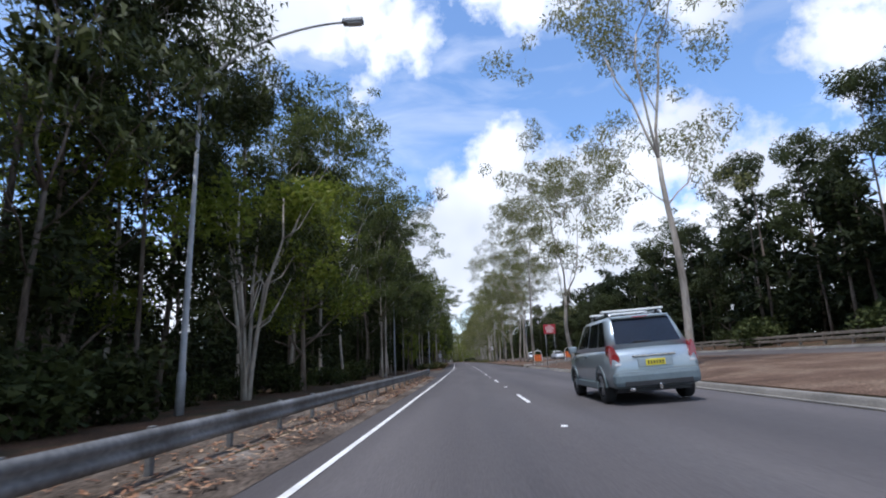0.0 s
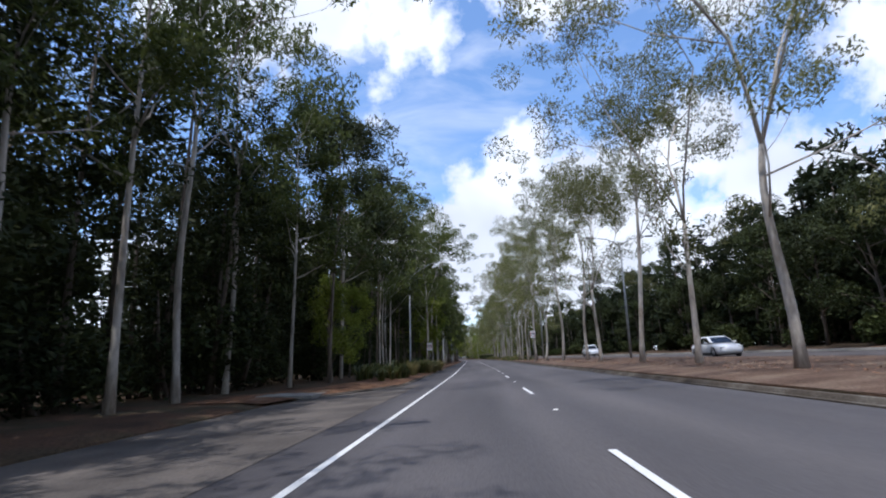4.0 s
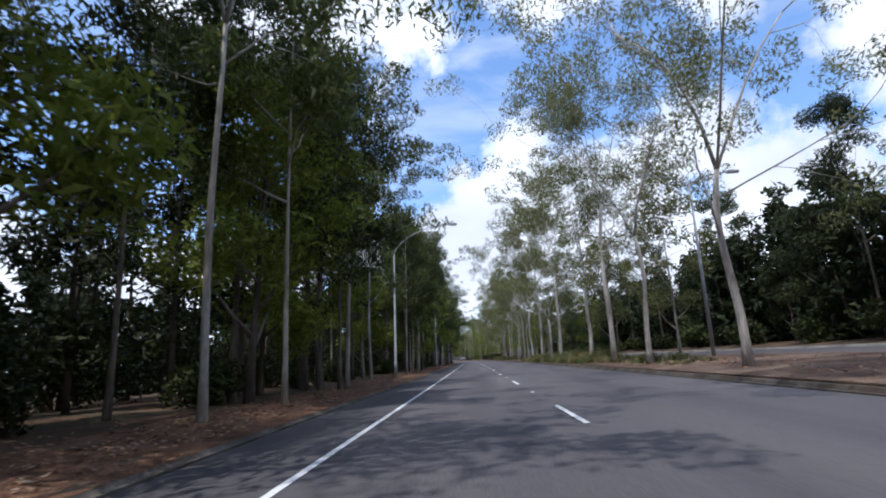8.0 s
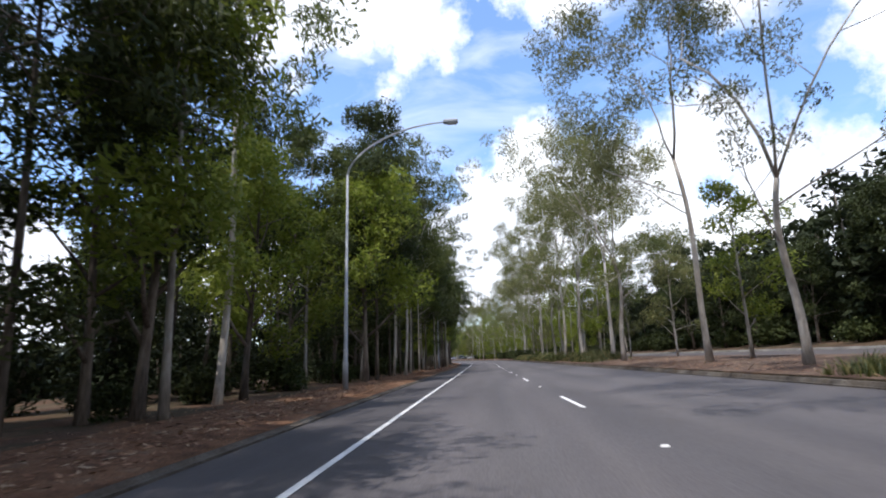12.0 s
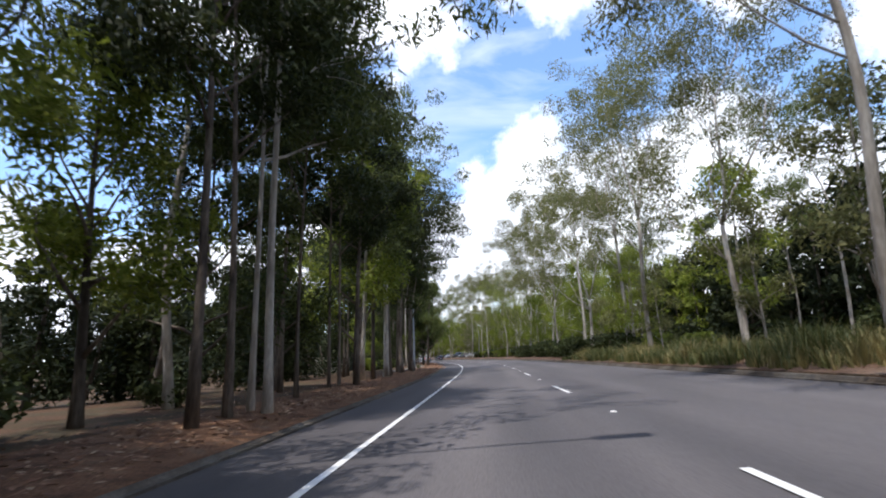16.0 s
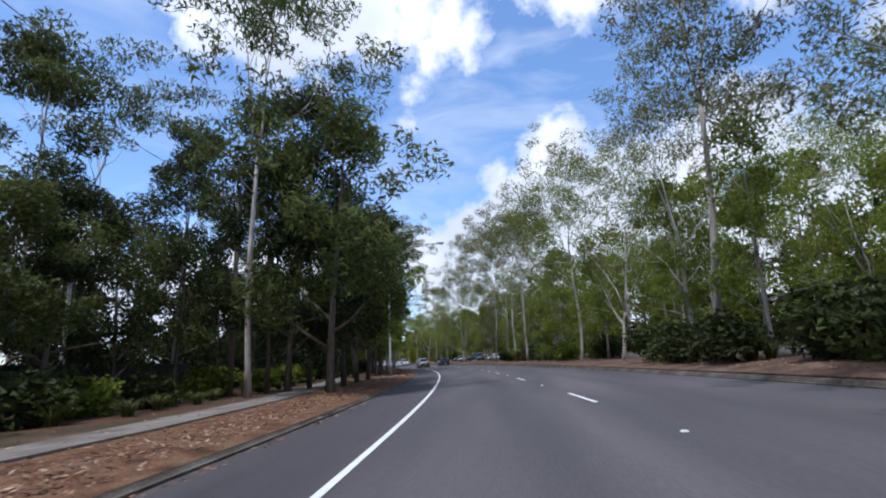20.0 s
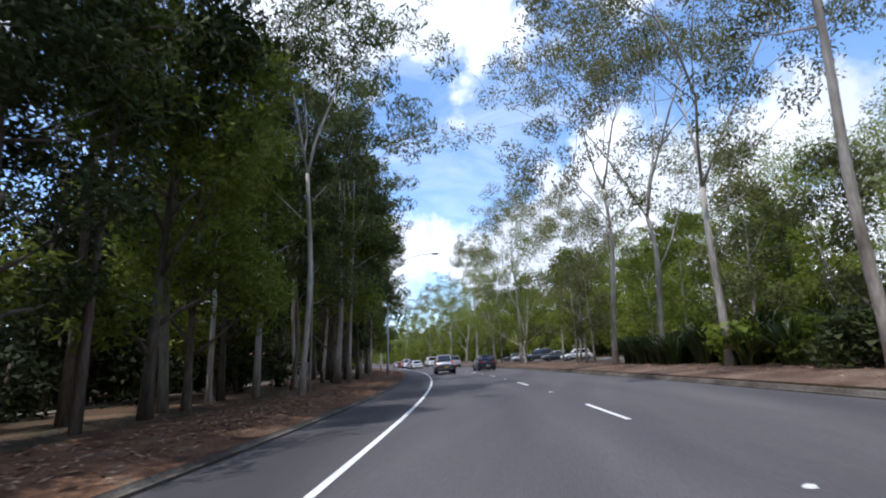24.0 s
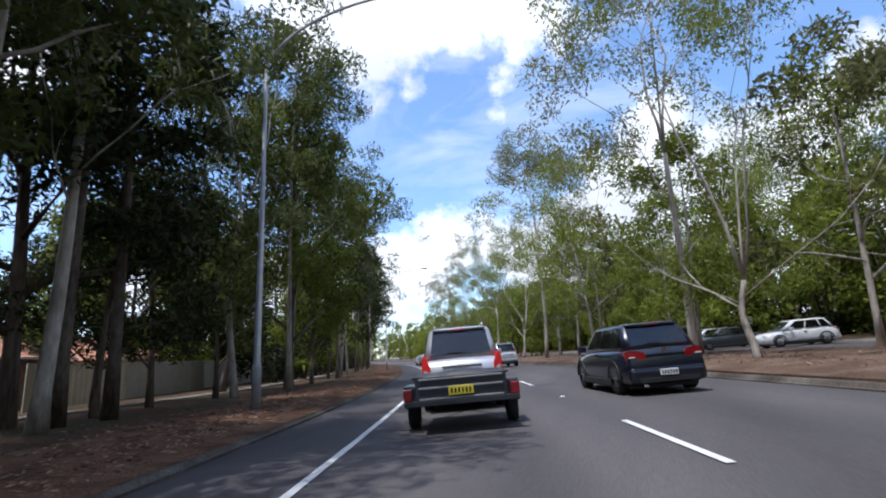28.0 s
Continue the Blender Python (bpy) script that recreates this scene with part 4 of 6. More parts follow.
# tall trees behind the garden fences
for q, l, k, sc in [(330, -24, 0, 1.0), (338, -21, 2, 1.05), (343, -26, 4, 1.1), (349, -21.5, 1, 1.0), (356, -24, 3, 1.1), (362, -20.5, 0, 1.05), (368, -23, 2, 1.1), (375, -20, 1, 1.0), (383, -22, 3, 1.0)]:
    plant(SLIM[k], "forest_tree", q, l, sc * 1.1, rnd.uniform(0, 6.28), "tall thin tree behind the garden fence", "garden trees")
rw = random.Random(3)
GAP = lambda q: 316 < q < 368
open_here = lambda q: any(a < q < b for a, b in OPEN)
CLEAR = lambda q: 415 < q < 456  # open verge with footpath before the last gardens
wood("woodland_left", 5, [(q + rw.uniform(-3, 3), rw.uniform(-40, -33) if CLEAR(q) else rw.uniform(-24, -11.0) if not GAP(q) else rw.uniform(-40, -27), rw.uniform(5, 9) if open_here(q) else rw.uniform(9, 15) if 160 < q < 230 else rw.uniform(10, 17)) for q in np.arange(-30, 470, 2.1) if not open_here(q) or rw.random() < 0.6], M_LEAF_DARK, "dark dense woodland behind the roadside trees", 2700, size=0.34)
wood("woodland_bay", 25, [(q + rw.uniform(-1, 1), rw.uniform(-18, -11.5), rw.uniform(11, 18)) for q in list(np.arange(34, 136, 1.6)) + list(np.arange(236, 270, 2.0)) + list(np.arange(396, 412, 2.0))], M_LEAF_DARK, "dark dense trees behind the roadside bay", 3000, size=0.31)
# stands given M_LEAF_SHADE carry the wood's shade in their leaf colour
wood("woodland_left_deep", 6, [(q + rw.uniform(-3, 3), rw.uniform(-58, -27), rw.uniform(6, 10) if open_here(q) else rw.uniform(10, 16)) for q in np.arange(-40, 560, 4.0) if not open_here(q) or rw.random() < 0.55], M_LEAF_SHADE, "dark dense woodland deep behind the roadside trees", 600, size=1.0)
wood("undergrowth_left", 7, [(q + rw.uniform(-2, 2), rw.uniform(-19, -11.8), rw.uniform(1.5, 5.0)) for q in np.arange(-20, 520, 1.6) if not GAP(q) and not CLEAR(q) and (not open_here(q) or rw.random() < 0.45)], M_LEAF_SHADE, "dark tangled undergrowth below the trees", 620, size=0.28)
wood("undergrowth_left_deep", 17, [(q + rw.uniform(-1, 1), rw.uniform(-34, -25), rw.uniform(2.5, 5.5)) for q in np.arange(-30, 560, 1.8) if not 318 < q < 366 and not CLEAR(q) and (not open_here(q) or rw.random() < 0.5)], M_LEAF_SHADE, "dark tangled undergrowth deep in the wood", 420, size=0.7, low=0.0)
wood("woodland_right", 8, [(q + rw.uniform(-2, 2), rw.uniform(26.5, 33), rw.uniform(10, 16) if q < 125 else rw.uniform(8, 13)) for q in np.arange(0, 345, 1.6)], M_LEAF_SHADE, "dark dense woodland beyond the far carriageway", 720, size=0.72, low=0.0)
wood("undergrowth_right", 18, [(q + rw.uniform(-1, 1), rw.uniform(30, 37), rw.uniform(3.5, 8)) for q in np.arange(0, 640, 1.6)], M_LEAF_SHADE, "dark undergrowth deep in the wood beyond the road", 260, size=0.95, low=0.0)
# lit counterpart of woodland_right: the sunlight is in its lime leaf colour
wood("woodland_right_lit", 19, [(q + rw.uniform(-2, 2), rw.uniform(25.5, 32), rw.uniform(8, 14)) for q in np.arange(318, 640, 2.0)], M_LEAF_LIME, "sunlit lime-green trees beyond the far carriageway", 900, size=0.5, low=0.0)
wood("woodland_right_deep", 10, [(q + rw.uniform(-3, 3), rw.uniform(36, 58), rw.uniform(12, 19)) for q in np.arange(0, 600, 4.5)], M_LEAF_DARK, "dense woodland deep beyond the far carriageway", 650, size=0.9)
# stands round the bend carry sunlight in the same lime leaf colour
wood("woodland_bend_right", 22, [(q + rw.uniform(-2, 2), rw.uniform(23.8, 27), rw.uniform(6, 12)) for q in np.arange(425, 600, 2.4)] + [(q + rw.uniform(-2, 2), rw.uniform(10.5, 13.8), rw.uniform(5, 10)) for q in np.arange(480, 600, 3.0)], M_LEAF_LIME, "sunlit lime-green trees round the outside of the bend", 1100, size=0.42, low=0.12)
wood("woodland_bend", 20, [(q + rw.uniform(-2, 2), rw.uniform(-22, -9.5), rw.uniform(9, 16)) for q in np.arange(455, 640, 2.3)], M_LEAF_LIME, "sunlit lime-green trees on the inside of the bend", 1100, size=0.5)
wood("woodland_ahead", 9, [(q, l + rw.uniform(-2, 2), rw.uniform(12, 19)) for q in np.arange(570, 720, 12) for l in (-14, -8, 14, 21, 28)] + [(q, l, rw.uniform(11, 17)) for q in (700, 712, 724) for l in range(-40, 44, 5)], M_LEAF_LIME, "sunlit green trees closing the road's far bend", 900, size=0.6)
# ---- shrubs, grasses, litter ----
def tuft_mesh(seed, blades, height, spread, width=0.02, mat=M_GRASS):
    rng = np.random.default_rng(seed)
    v, f = [], []
    for b in range(blades):
        a, r = rng.uniform(0, 6.28), spread * 0.22 * rng.uniform(0, 1)
        h, out = height * rng.uniform(0.6, 1.1), spread * rng.uniform(0.3, 1.0)
        d, sd = Vector((math.cos(a), math.sin(a), 0)), Vector((-math.sin(a), math.cos(a), 0))
        base = len(v)
        for k, t in enumerate((0, 0.35, 0.7, 1.0)):
            c = d * (r + out * t * t) + Vector((0, 0, h * (t - 0.32 * t ** 3)))
            w = width * (1 - 0.85 * t)
            v += [c - sd * w, c + sd * w]
        for k in range(3):
            f.append((base + 2 * k, base + 2 * k + 1, base + 2 * k + 3, base + 2 * k + 2))
    return mesh_of("tuft", v, f, mat)


TUFT = [tuft_mesh(3, 150, 1.1, 0.9), tuft_mesh(4, 130, 0.8, 0.75), tuft_mesh(5, 120, 0.55, 0.6), tuft_mesh(8, 170, 1.0, 0.7, 0.016, M_STRAW), tuft_mesh(9, 150, 0.7, 0.6, 0.016, M_STRAW)]
FLAX = [tuft_mesh(6, 60, 1.6, 1.0, 0.045), tuft_mesh(7, 50, 1.3, 0.9, 0.045), tuft_mesh(16, 110, 1.95, 1.25, 0.05, M_FLAX), tuft_mesh(17, 95, 1.7, 1.35, 0.055, M_FLAX)]


def tuft(mesh, q, l, sc, label, group, name="grass_tuft"):
    p = road(q, l)
    ob = put(name, mesh)
    ob.matrix_basis = Matrix.LocRotScale((p.x, p.y, ground_z(q, l) - 0.02), Euler((0, 0, rnd.uniform(0, 6.28))), (sc, sc, sc * rnd.uniform(0.85, 1.15)))
    return tagged(ob, label, "grass", group)


for k in range(26):
    tuft(rnd.choice((FLAX[0], FLAX[1], TUFT[0])), rnd.uniform(88, 101), -rnd.uniform(4.4, 8.2), rnd.uniform(0.8, 1.15), "tall dark green strappy clump beside the road", "roadside grass clumps")
for k in range(46):
    tuft(TUFT[(3, 0, 3, 4)[k % 4]], rnd.uniform(103, 118), -rnd.uniform(3.85, 6.0), rnd.uniform(1.25, 1.75), "tall mounded clump of green and brown grass", "roadside grass clumps")
for k in range(95):
    q = 97 + 26 * rnd.uniform(0, 1) ** 0.9
    tuft(TUFT[(0, 3, 4, 3, 1)[k % 5]], q, -rnd.uniform(4.2, 7.6), rnd.uniform(0.9, 1.55), "clump of long strappy green and straw grass", "roadside grass clumps")
for q, l in [(339, -11.6), (341, -10.8), (343.5, -11.3), (345.5, -10.9), (348, -11.4), (351, -11.2), (354, -11.6), (357, -11.5), (361, -11.8), (366, -12), (330, -9.9), (326, -7.2), (383, -12.4), (386, -12.8), (388, -12.2), (380, -12)]:
    tuft(TUFT[1], q, l, rnd.uniform(0.8, 1.15), "green strappy grass clump beside the footpath", "footpath grass clumps")
for k in range(30):
    q = rnd.choice([rnd.uniform(336, 350), rnd.uniform(376, 396)])
    tuft(FLAX[k % 2], q, 9.2 + rnd.uniform(0, 2.2), rnd.uniform(0.8, 1.2), "broad strappy dark green flax clump on the median", "median flax clumps", "flax_plant")


for k in range(54):
    l = 10.3 + 3.6 * rnd.uniform(0, 1) ** 1.2
    tuft(FLAX[(2, 3, 2, 0)[k % 4]], rnd.uniform(393.5, 408.5), l, rnd.uniform(1.1, 1.4), "tall dense dark green flax clump in the median bed", "median flax bed", "flax_plant")


def meadow(name, seed, s0, s1, l0, l1, count, height, mat, label):
    """Uncounted long grass as one object: clumps of blades that mound and leave gaps."""
    rng = np.random.default_rng(seed)
    v, f = [], []
    for _ in range(count):
        q, u = rng.uniform(s0, s1), rng.uniform(0, 1)
        l = kerb_right(q) + l0 + (l1 - l0) * u
        thick = noise.noise(Vector((q * 0.30, l * 0.45, seed * 0.7)))
        if thick < -0.22:
            continue
        ease = min(1, (q - s0) / 4, (s1 - q) / 4, 0.35 + u * 2)
        big = height * (0.35 + 0.65 * ease) * (0.6 + 0.7 * thick + rng.uniform(-0.15, 0.25))
        lean = rng.normal(0, 0.12, 2)
        for b in range(16):
            a, r = rng.uniform(0, 6.28), rng.uniform(0, 0.16)
            p = road(q + r * math.sin(a), l + r * math.cos(a), ground_rel(q, l) - 0.02)
            h = big * rng.uniform(0.55, 1.1)
            out = rng.uniform(0.1, 0.75) * h
            d = Vector((math.cos(a) * out + lean[0], math.sin(a) * out + lean[1], 0))
            w = Vector((-math.sin(a), math.cos(a), 0)) * 0.012
            base = len(v)
            mid = p + d * 0.35 + Vector((0, 0, h * 0.68))
            v += [p - w, p + w, mid + w * 0.7, mid - w * 0.7, p + d + Vector((0, 0, h * 0.95))]
            f += [(base, base + 1, base + 2, base + 3), (base + 3, base + 2, base + 4)]
    return tagged(put(name, mesh_of(name, v, f, mat)), label, "grass", kind="stuff")


for k, (s0, s1, l0, l1, n, h) in enumerate([(160, 207, 0.3, 3.8, 1100, 1.1), (234, 250, 0.7, 3.6, 330, 1.0), (252, 313, 0.3, 3.8, 1500, 1.25), (146, 160, 1.2, 3.2, 110, 0.55)]):
    meadow("green_long_grass", 21 + k, s0, s1, l0, l1, int(n * 1.35), h, M_GRASS, "long green clumping grass on the median")
    meadow("dry_long_grass", 31 + k, s0, s1, l0, l1, int(n * 0.6), h * 0.95, M_STRAW, "long straw-coloured clumping grass on the median")


def shrub_mesh(seed, w, h, count, mat):
    rng = np.random.default_rng(seed)
    c = [(rng.uniform(-1, 1) * w * 0.35, rng.uniform(-1, 1) * w * 0.35, h * rng.uniform(0.15, 0.75)) for _ in range(14)]
    lv = leaves(rng, c, rng.uniform(0.25, 0.45, 14) * w * 0.8, count, 0.22, 0.13, 0.1, 0.8)
    lv[:, 2] = np.abs(lv[:, 2])
    tv, tf = [], []
    for x, y, z in c[:7]:
        tube([Vector((x * 0.15, y * 0.15, -0.1)), Vector((x * 0.6, y * 0.6, z * 0.6)), Vector((x, y, z))], [0.03, 0.02, 0.008], 5, tv, tf)
    return mesh_of("shrub_stems", tv, tf, M_BARK_DARK), leaf_mesh("shrub_leaves", lv, mat)


SHRUB = [shrub_mesh(61, 2.4, 1.7, 1300, M_LEAF_DARK), shrub_mesh(62, 2.0, 1.4, 1200, M_LEAF_LIME), shrub_mesh(63, 2.8, 2.2, 1500, M_LEAF_DARK)]


def shrub(k, q, l, sc, label, group):
    ob = plant(SHRUB[k], "shrub", q, l, sc, rnd.uniform(0, 6.28), label, group, "shrub", names=("stem", "foliage"))
    return ob


for q in np.arange(308, 352, 2.3):
    shrub(rnd.choice((0, 2)), q + rnd.uniform(-0.6, 0.6), 9.6 + rnd.uniform(-0.6, 2.0), rnd.uniform(0.8, 1.2), "dense dark green shrub on the raised median", "median shrubs")
for q in np.arange(366, 398, 3.4):
    shrub(rnd.choice((0, 1, 2)), q, 10.4 + rnd.uniform(-0.6, 2.0), rnd.uniform(0.8, 1.25), "dense green shrub on the raised median", "median shrubs")
for q in np.arange(286, 310, 4.0):
    shrub(rnd.choice((0, 1)), q, 11.2 + rnd.uniform(-0.5, 1.5), rnd.uniform(0.8, 1.1), "green shrub among long median grass", "median shrubs")
for q in np.arange(328, 372, 2.8):
    shrub(rnd.choice((0, 1, 1)), q, -13.0 + rnd.uniform(-1.2, 0.8), rnd.uniform(0.7, 1.15), "rounded green shrub before the garden fence", "footpath shrubs")
for q in list(np.arange(2, 48, 4.2)) + list(np.arange(122, 284, 6.5)):
    shrub(rnd.choice((0, 2)), q + rnd.uniform(-1, 1), -9.6 + rnd.uniform(-1.2, 0.6), rnd.uniform(0.5, 1.05), "low green undergrowth shrub between tree trunks", "forest shrubs")
for q in np.arange(4, 470, 9.5):
    shrub(rnd.choice((0, 2)), q + rnd.uniform(-2, 2), 24.4 + rnd.uniform(0, 1.5), rnd.uniform(0.9, 1.5), "dark green shrub at the edge of the far wood", "far side shrubs")


M_LITTER = material("fallen_leaves", [(0.10, 0.042, 0.022), (0.20, 0.09, 0.042), (0.32, 0.17, 0.09), (0.46, 0.34, 0.22)], 0.8, leaf=0.1, fine=0.2)


def litter(name, seed, count, spots, label):
    rng = np.random.default_rng(seed)
    v = np.zeros((count, 4, 3))
    for k in range(count):
        q, l = spots(rng)
        p = road(q, l)
        z = ground_z(q, l) + 0.045 + rng.uniform(0, 0.02)
        a, ln, w = rng.uniform(0, 6.28), rng.uniform(0.04, 0.1), rng.uniform(0.012, 0.03)
        d, e = np.array([math.cos(a), math.sin(a), rng.uniform(-0.3, 0.3)]), np.array([-math.sin(a), math.cos(a), rng.uniform(-0.4, 0.4)])
        c = np.array([p.x, p.y, z])
        v[k] = [c - d * ln, c + e * w, c + d * ln, c - e * w]
    return tagged(put(name, leaf_mesh(name, v.reshape(-1, 3), M_LITTER, 4)), label, "leaf litter", kind="stuff")


litter("leaf_litter", 41, 48000, lambda r: (r.uniform(100, 470), kerb_left(200) - 0.25 - abs(r.normal(0, 1.7))), "fallen brown gum leaves along the verge")
litter("leaf_litter", 42, 14000, lambda r: (r.uniform(55, 440), 7.9 + abs(r.normal(0, 2.0))), "fallen brown gum leaves on the median")
litter("leaf_litter", 43, 3500, lambda r: (r.uniform(320, 372), -4.0 - abs(r.normal(0, 1.2))), "thick drift of fallen brown leaves on the verge")
litter("leaf_litter", 44, 5000, lambda r: (r.uniform(-10, 52), -2.7 - abs(r.normal(0, 0.8))), "fallen brown leaves below the guard rail")

# ---- poles, signs, rail, fences ----
M_RAIL = material("dull_galvanised_rail", [(0.085, 0.08, 0.075), (0.15, 0.148, 0.145), (0.24, 0.238, 0.235)], 0.65, 1.2, 0.05, 14.0, metal=0.25, fine=0.25)
M_GALV = material("galvanised_steel", [(0.26, 0.265, 0.27), (0.36, 0.365, 0.37)], 0.6, 2.0, 0.05, 30.0, metal=0.3, fine=0.12)
M_TIMBER = material("weathered_timber", [(0.16, 0.13, 0.10), (0.26, 0.22, 0.17)], 0.9, 2.5, 0.3, 25.0, stretch=(1, 1, 0.15), fine=0.25)
M_WHITE = plain("white_paint", (0.75, 0.75, 0.73), 0.5)
M_BLACK = plain("black_plastic", (0.02, 0.02, 0.022), 0.5)
M_RED = plain("red_sign", (0.42, 0.02, 0.035), 0.45)
M_BLUEGREY = plain("blue_grey_sign", (0.16, 0.19, 0.26), 0.5)
M_ORANGE = plain("orange_plastic", (0.75, 0.22, 0.02), 0.5)
M_GLASS_LAMP = plain("lamp_lens", (0.55, 0.56, 0.55), 0.2)
M_FENCE_DARK = material("dark_green_steel_fence", [(0.035, 0.04, 0.038), (0.055, 0.06, 0.055)], 0.6, 1.5, 0.05, 20.0, fine=0.15)
M_FENCE_PALE = material("cream_steel_fence", [(0.42, 0.39, 0.31), (0.50, 0.47, 0.38)], 0.6, 1.5, 0.05, 20.0, fine=0.12)
M_BRICK = material("house_brick", [(0.30, 0.16, 0.10), (0.40, 0.24, 0.16)], 0.9, 6.0, 0.2, 30.0)
M_TILE = material("terracotta_tile", [(0.36, 0.15, 0.08), (0.48, 0.23, 0.13)], 0.8, 3.0, 0.2, 20.0)


def box(bm, x0, x1, y0, y1, z0, z1, bevel=0.0):
    r = bmesh.ops.create_cube(bm, size=1.0)
    for v in r["verts"]:
        v.co = Vector(((x0 + x1) / 2 + v.co.x * (x1 - x0), (y0 + y1) / 2 + v.co.y * (y1 - y0), (z0 + z1) / 2 + v.co.z * (z1 - z0)))
    if bevel:
        es = list({e for v in r["verts"] for e in v.link_edges})
        bmesh.ops.bevel(bm, geom=es, offset=bevel, segments=2, affect="EDGES", profile=0.5)
    return bm


def boxed(*a, bevel=0.0):
    return box(bmesh.new(), *a, bevel)


def tube_mesh(name, points, radii, mat, sides=10):
    v, f = [], []
    tube([Vector(p) for p in points], radii, sides, v, f)
    return mesh_of(name, v, f, mat)


def base_at(name, q, l, turn=0.0, dz=0.0):
    ob = new(name)
    p = road(q, l)
    ob.matrix_basis = pose(p.x, p.y, ground_z(q, l) + dz, 0, 0, heading(q) + turn)
    return ob


def street_lamp(q, l, reach=4.9, height=10.2):
    ob = base_at("street_lamp", q, l)
    put("pole", tube_mesh("lamp_pole", [(0, 0, -0.2), (0, 0, 1.2), (0, 0, 1.25), (0, 0, height)], [0.13, 0.13, 0.10, 0.055], M_GALV), ob)
    n = 12
    arm = [(reach * (1 - math.cos(0.5 * math.pi * k / n)) ** 0.85, 0, height + 2.5 * math.sin(0.5 * math.pi * k / n)) for k in range(n + 1)]
    put("arm", tube_mesh("lamp_arm", [(0, 0, height - 0.1)] + arm, [0.052] * 2 + [0.052 - 0.0012 * k for k in range(n)], M_GALV, 8), ob)
    head = put("luminaire", from_bm("lamp_head", boxed(reach - 0.1, reach + 0.62, -0.15, 0.15, height + 2.42, height + 2.6, bevel=0.05), M_GALV), ob)
    put("lens", from_bm("lamp_glass", boxed(reach + 0.08, reach + 0.55, -0.11, 0.11, height + 2.38, height + 2.425, bevel=0.015), M_GLASS_LAMP), head)
    return tagged(ob, "tall grey galvanised street lamp with a curved arm", "street lamp", "street lamps")


for q, l in [(15.2, -8.5), (64.5, -8.6), (117.3, -7.3), (167.2, -6.2), (217.5, -6.2), (266.5, -6.1), (321.8, -7.3), (375, -6.4), (430.3, -5.7), (482, -5.8)]:
    street_lamp(q, l)
# twin-arm lamps far along the median
for q in (100, 152, 206, 262):
    ob = base_at("street_lamp", q, 12.5)
    put("pole", tube_mesh("lamp_pole", [(0, 0, -0.2), (0, 0, 9.4)], [0.11, 0.055], M_GALV), ob)
    for sgn in (-1, 1):
        put("arm", tube_mesh("lamp_arm", [(0, 0, 9.2), (sgn * 1.0, 0, 9.75), (sgn * 2.2, 0, 9.9)], [0.045, 0.04, 0.035], M_GALV, 8), ob)
        put("luminaire", from_bm("lamp_head", boxed(sgn * 2.45 - 0.32, sgn * 2.45 + 0.32, -0.14, 0.14, 9.82, 9.98, bevel=0.05), M_GALV), ob)
    tagged(ob, "grey twin-armed street lamp on the median", "street lamp", "median street lamps")

# wooden power pole with crossarm and wires
ob = base_at("power_pole", 352, -12.4)
put("pole", tube_mesh("pole", [(0, 0, -0.2), (0, 0, 5), (0, 0, 11.2)], [0.16, 0.14, 0.11], M_TIMBER), ob)
put("crossarm", from_bm("crossarm", boxed(-1.1, 1.1, -0.06, 0.06, 10.5, 10.64, bevel=0.015), M_TIMBER), ob)
for x in (-1.0, -0.5, 0.5, 1.0):
    put("insulator", tube_mesh("insulator", [(x, 0, 10.64), (x, 0, 10.74), (x, 0, 10.82)], [0.03, 0.05, 0.03], M_WHITE, 8), ob)
put("transformer_bracket", from_bm("bracket", boxed(-0.1, 0.25, 0.1, 0.3, 7.2, 7.7, bevel=0.04), M_GALV), ob)
tagged(ob, "weathered wooden power pole with a crossarm", "power pole")
for x in (-1.0, 0.9):
    a, b = road(352, -12.4 + x, ground_rel(352, -12.4) + 10.8), road(308, -9.5 + x, 10.6)
    pts = [a.lerp(b, k / 10) - Vector((0, 0, 0.9 * 4 * (k / 10) * (1 - k / 10))) for k in range(11)]
    tagged(put("power_line", tube_mesh("wire", pts, [0.014] * 11, M_BLACK, 5)), "thin black sagging overhead power line", "cable", "power lines")

# guard rail: posts and a W-profile beam
rail_l = along((-60, -3.6), (8, -3.6), (20, -3.42), (36, -3.25), (49, -3.3))
ob = tagged(new("guard_rail"), "galvanised steel guard rail on short posts", "guard rail")
wprof = [(0.0, 0.42), (0.05, 0.46), (0.05, 0.52), (0.0, 0.57), (0.05, 0.62), (0.05, 0.68), (0.0, 0.73)]
v, f = [], []
stations = list(np.arange(-60, 46.5, 2.0))
for q in stations:
    for d, z in wprof:
        v.append(road(q, rail_l(q) + d, z - 0.05))
    for d, z in reversed(wprof):
        v.append(road(q, rail_l(q) + d - 0.012, z - 0.05))
m = 2 * len(wprof)
for i in range(len(stations) - 1):
    for j in range(m):
        f.append((i * m + j, i * m + (j + 1) % m, (i + 1) * m + (j + 1) % m, (i + 1) * m + j))
put("beam", mesh_of("beam", v, f, M_RAIL), ob)
end = road(46.3, rail_l(46), 0.7)
put("end_terminal", from_bm("terminal", boxed(-0.06, 0.10, -0.12, 0.12, 0.31, 0.73, bevel=0.03), M_RAIL), ob, at=pose(end.x, end.y, fall(rail_l(46)), 0, 0, heading(46)))
pm = from_bm("post", boxed(-0.07, 0.0, -0.05, 0.05, -0.2, 0.72, bevel=0.01), M_RAIL)
for q in np.arange(-60, 47, 2.0):
    p = road(q, rail_l(q) - 0.02, -0.02)
    put("post", pm, ob, at=pose(p.x, p.y, p.z, 0, 0, heading(q)))


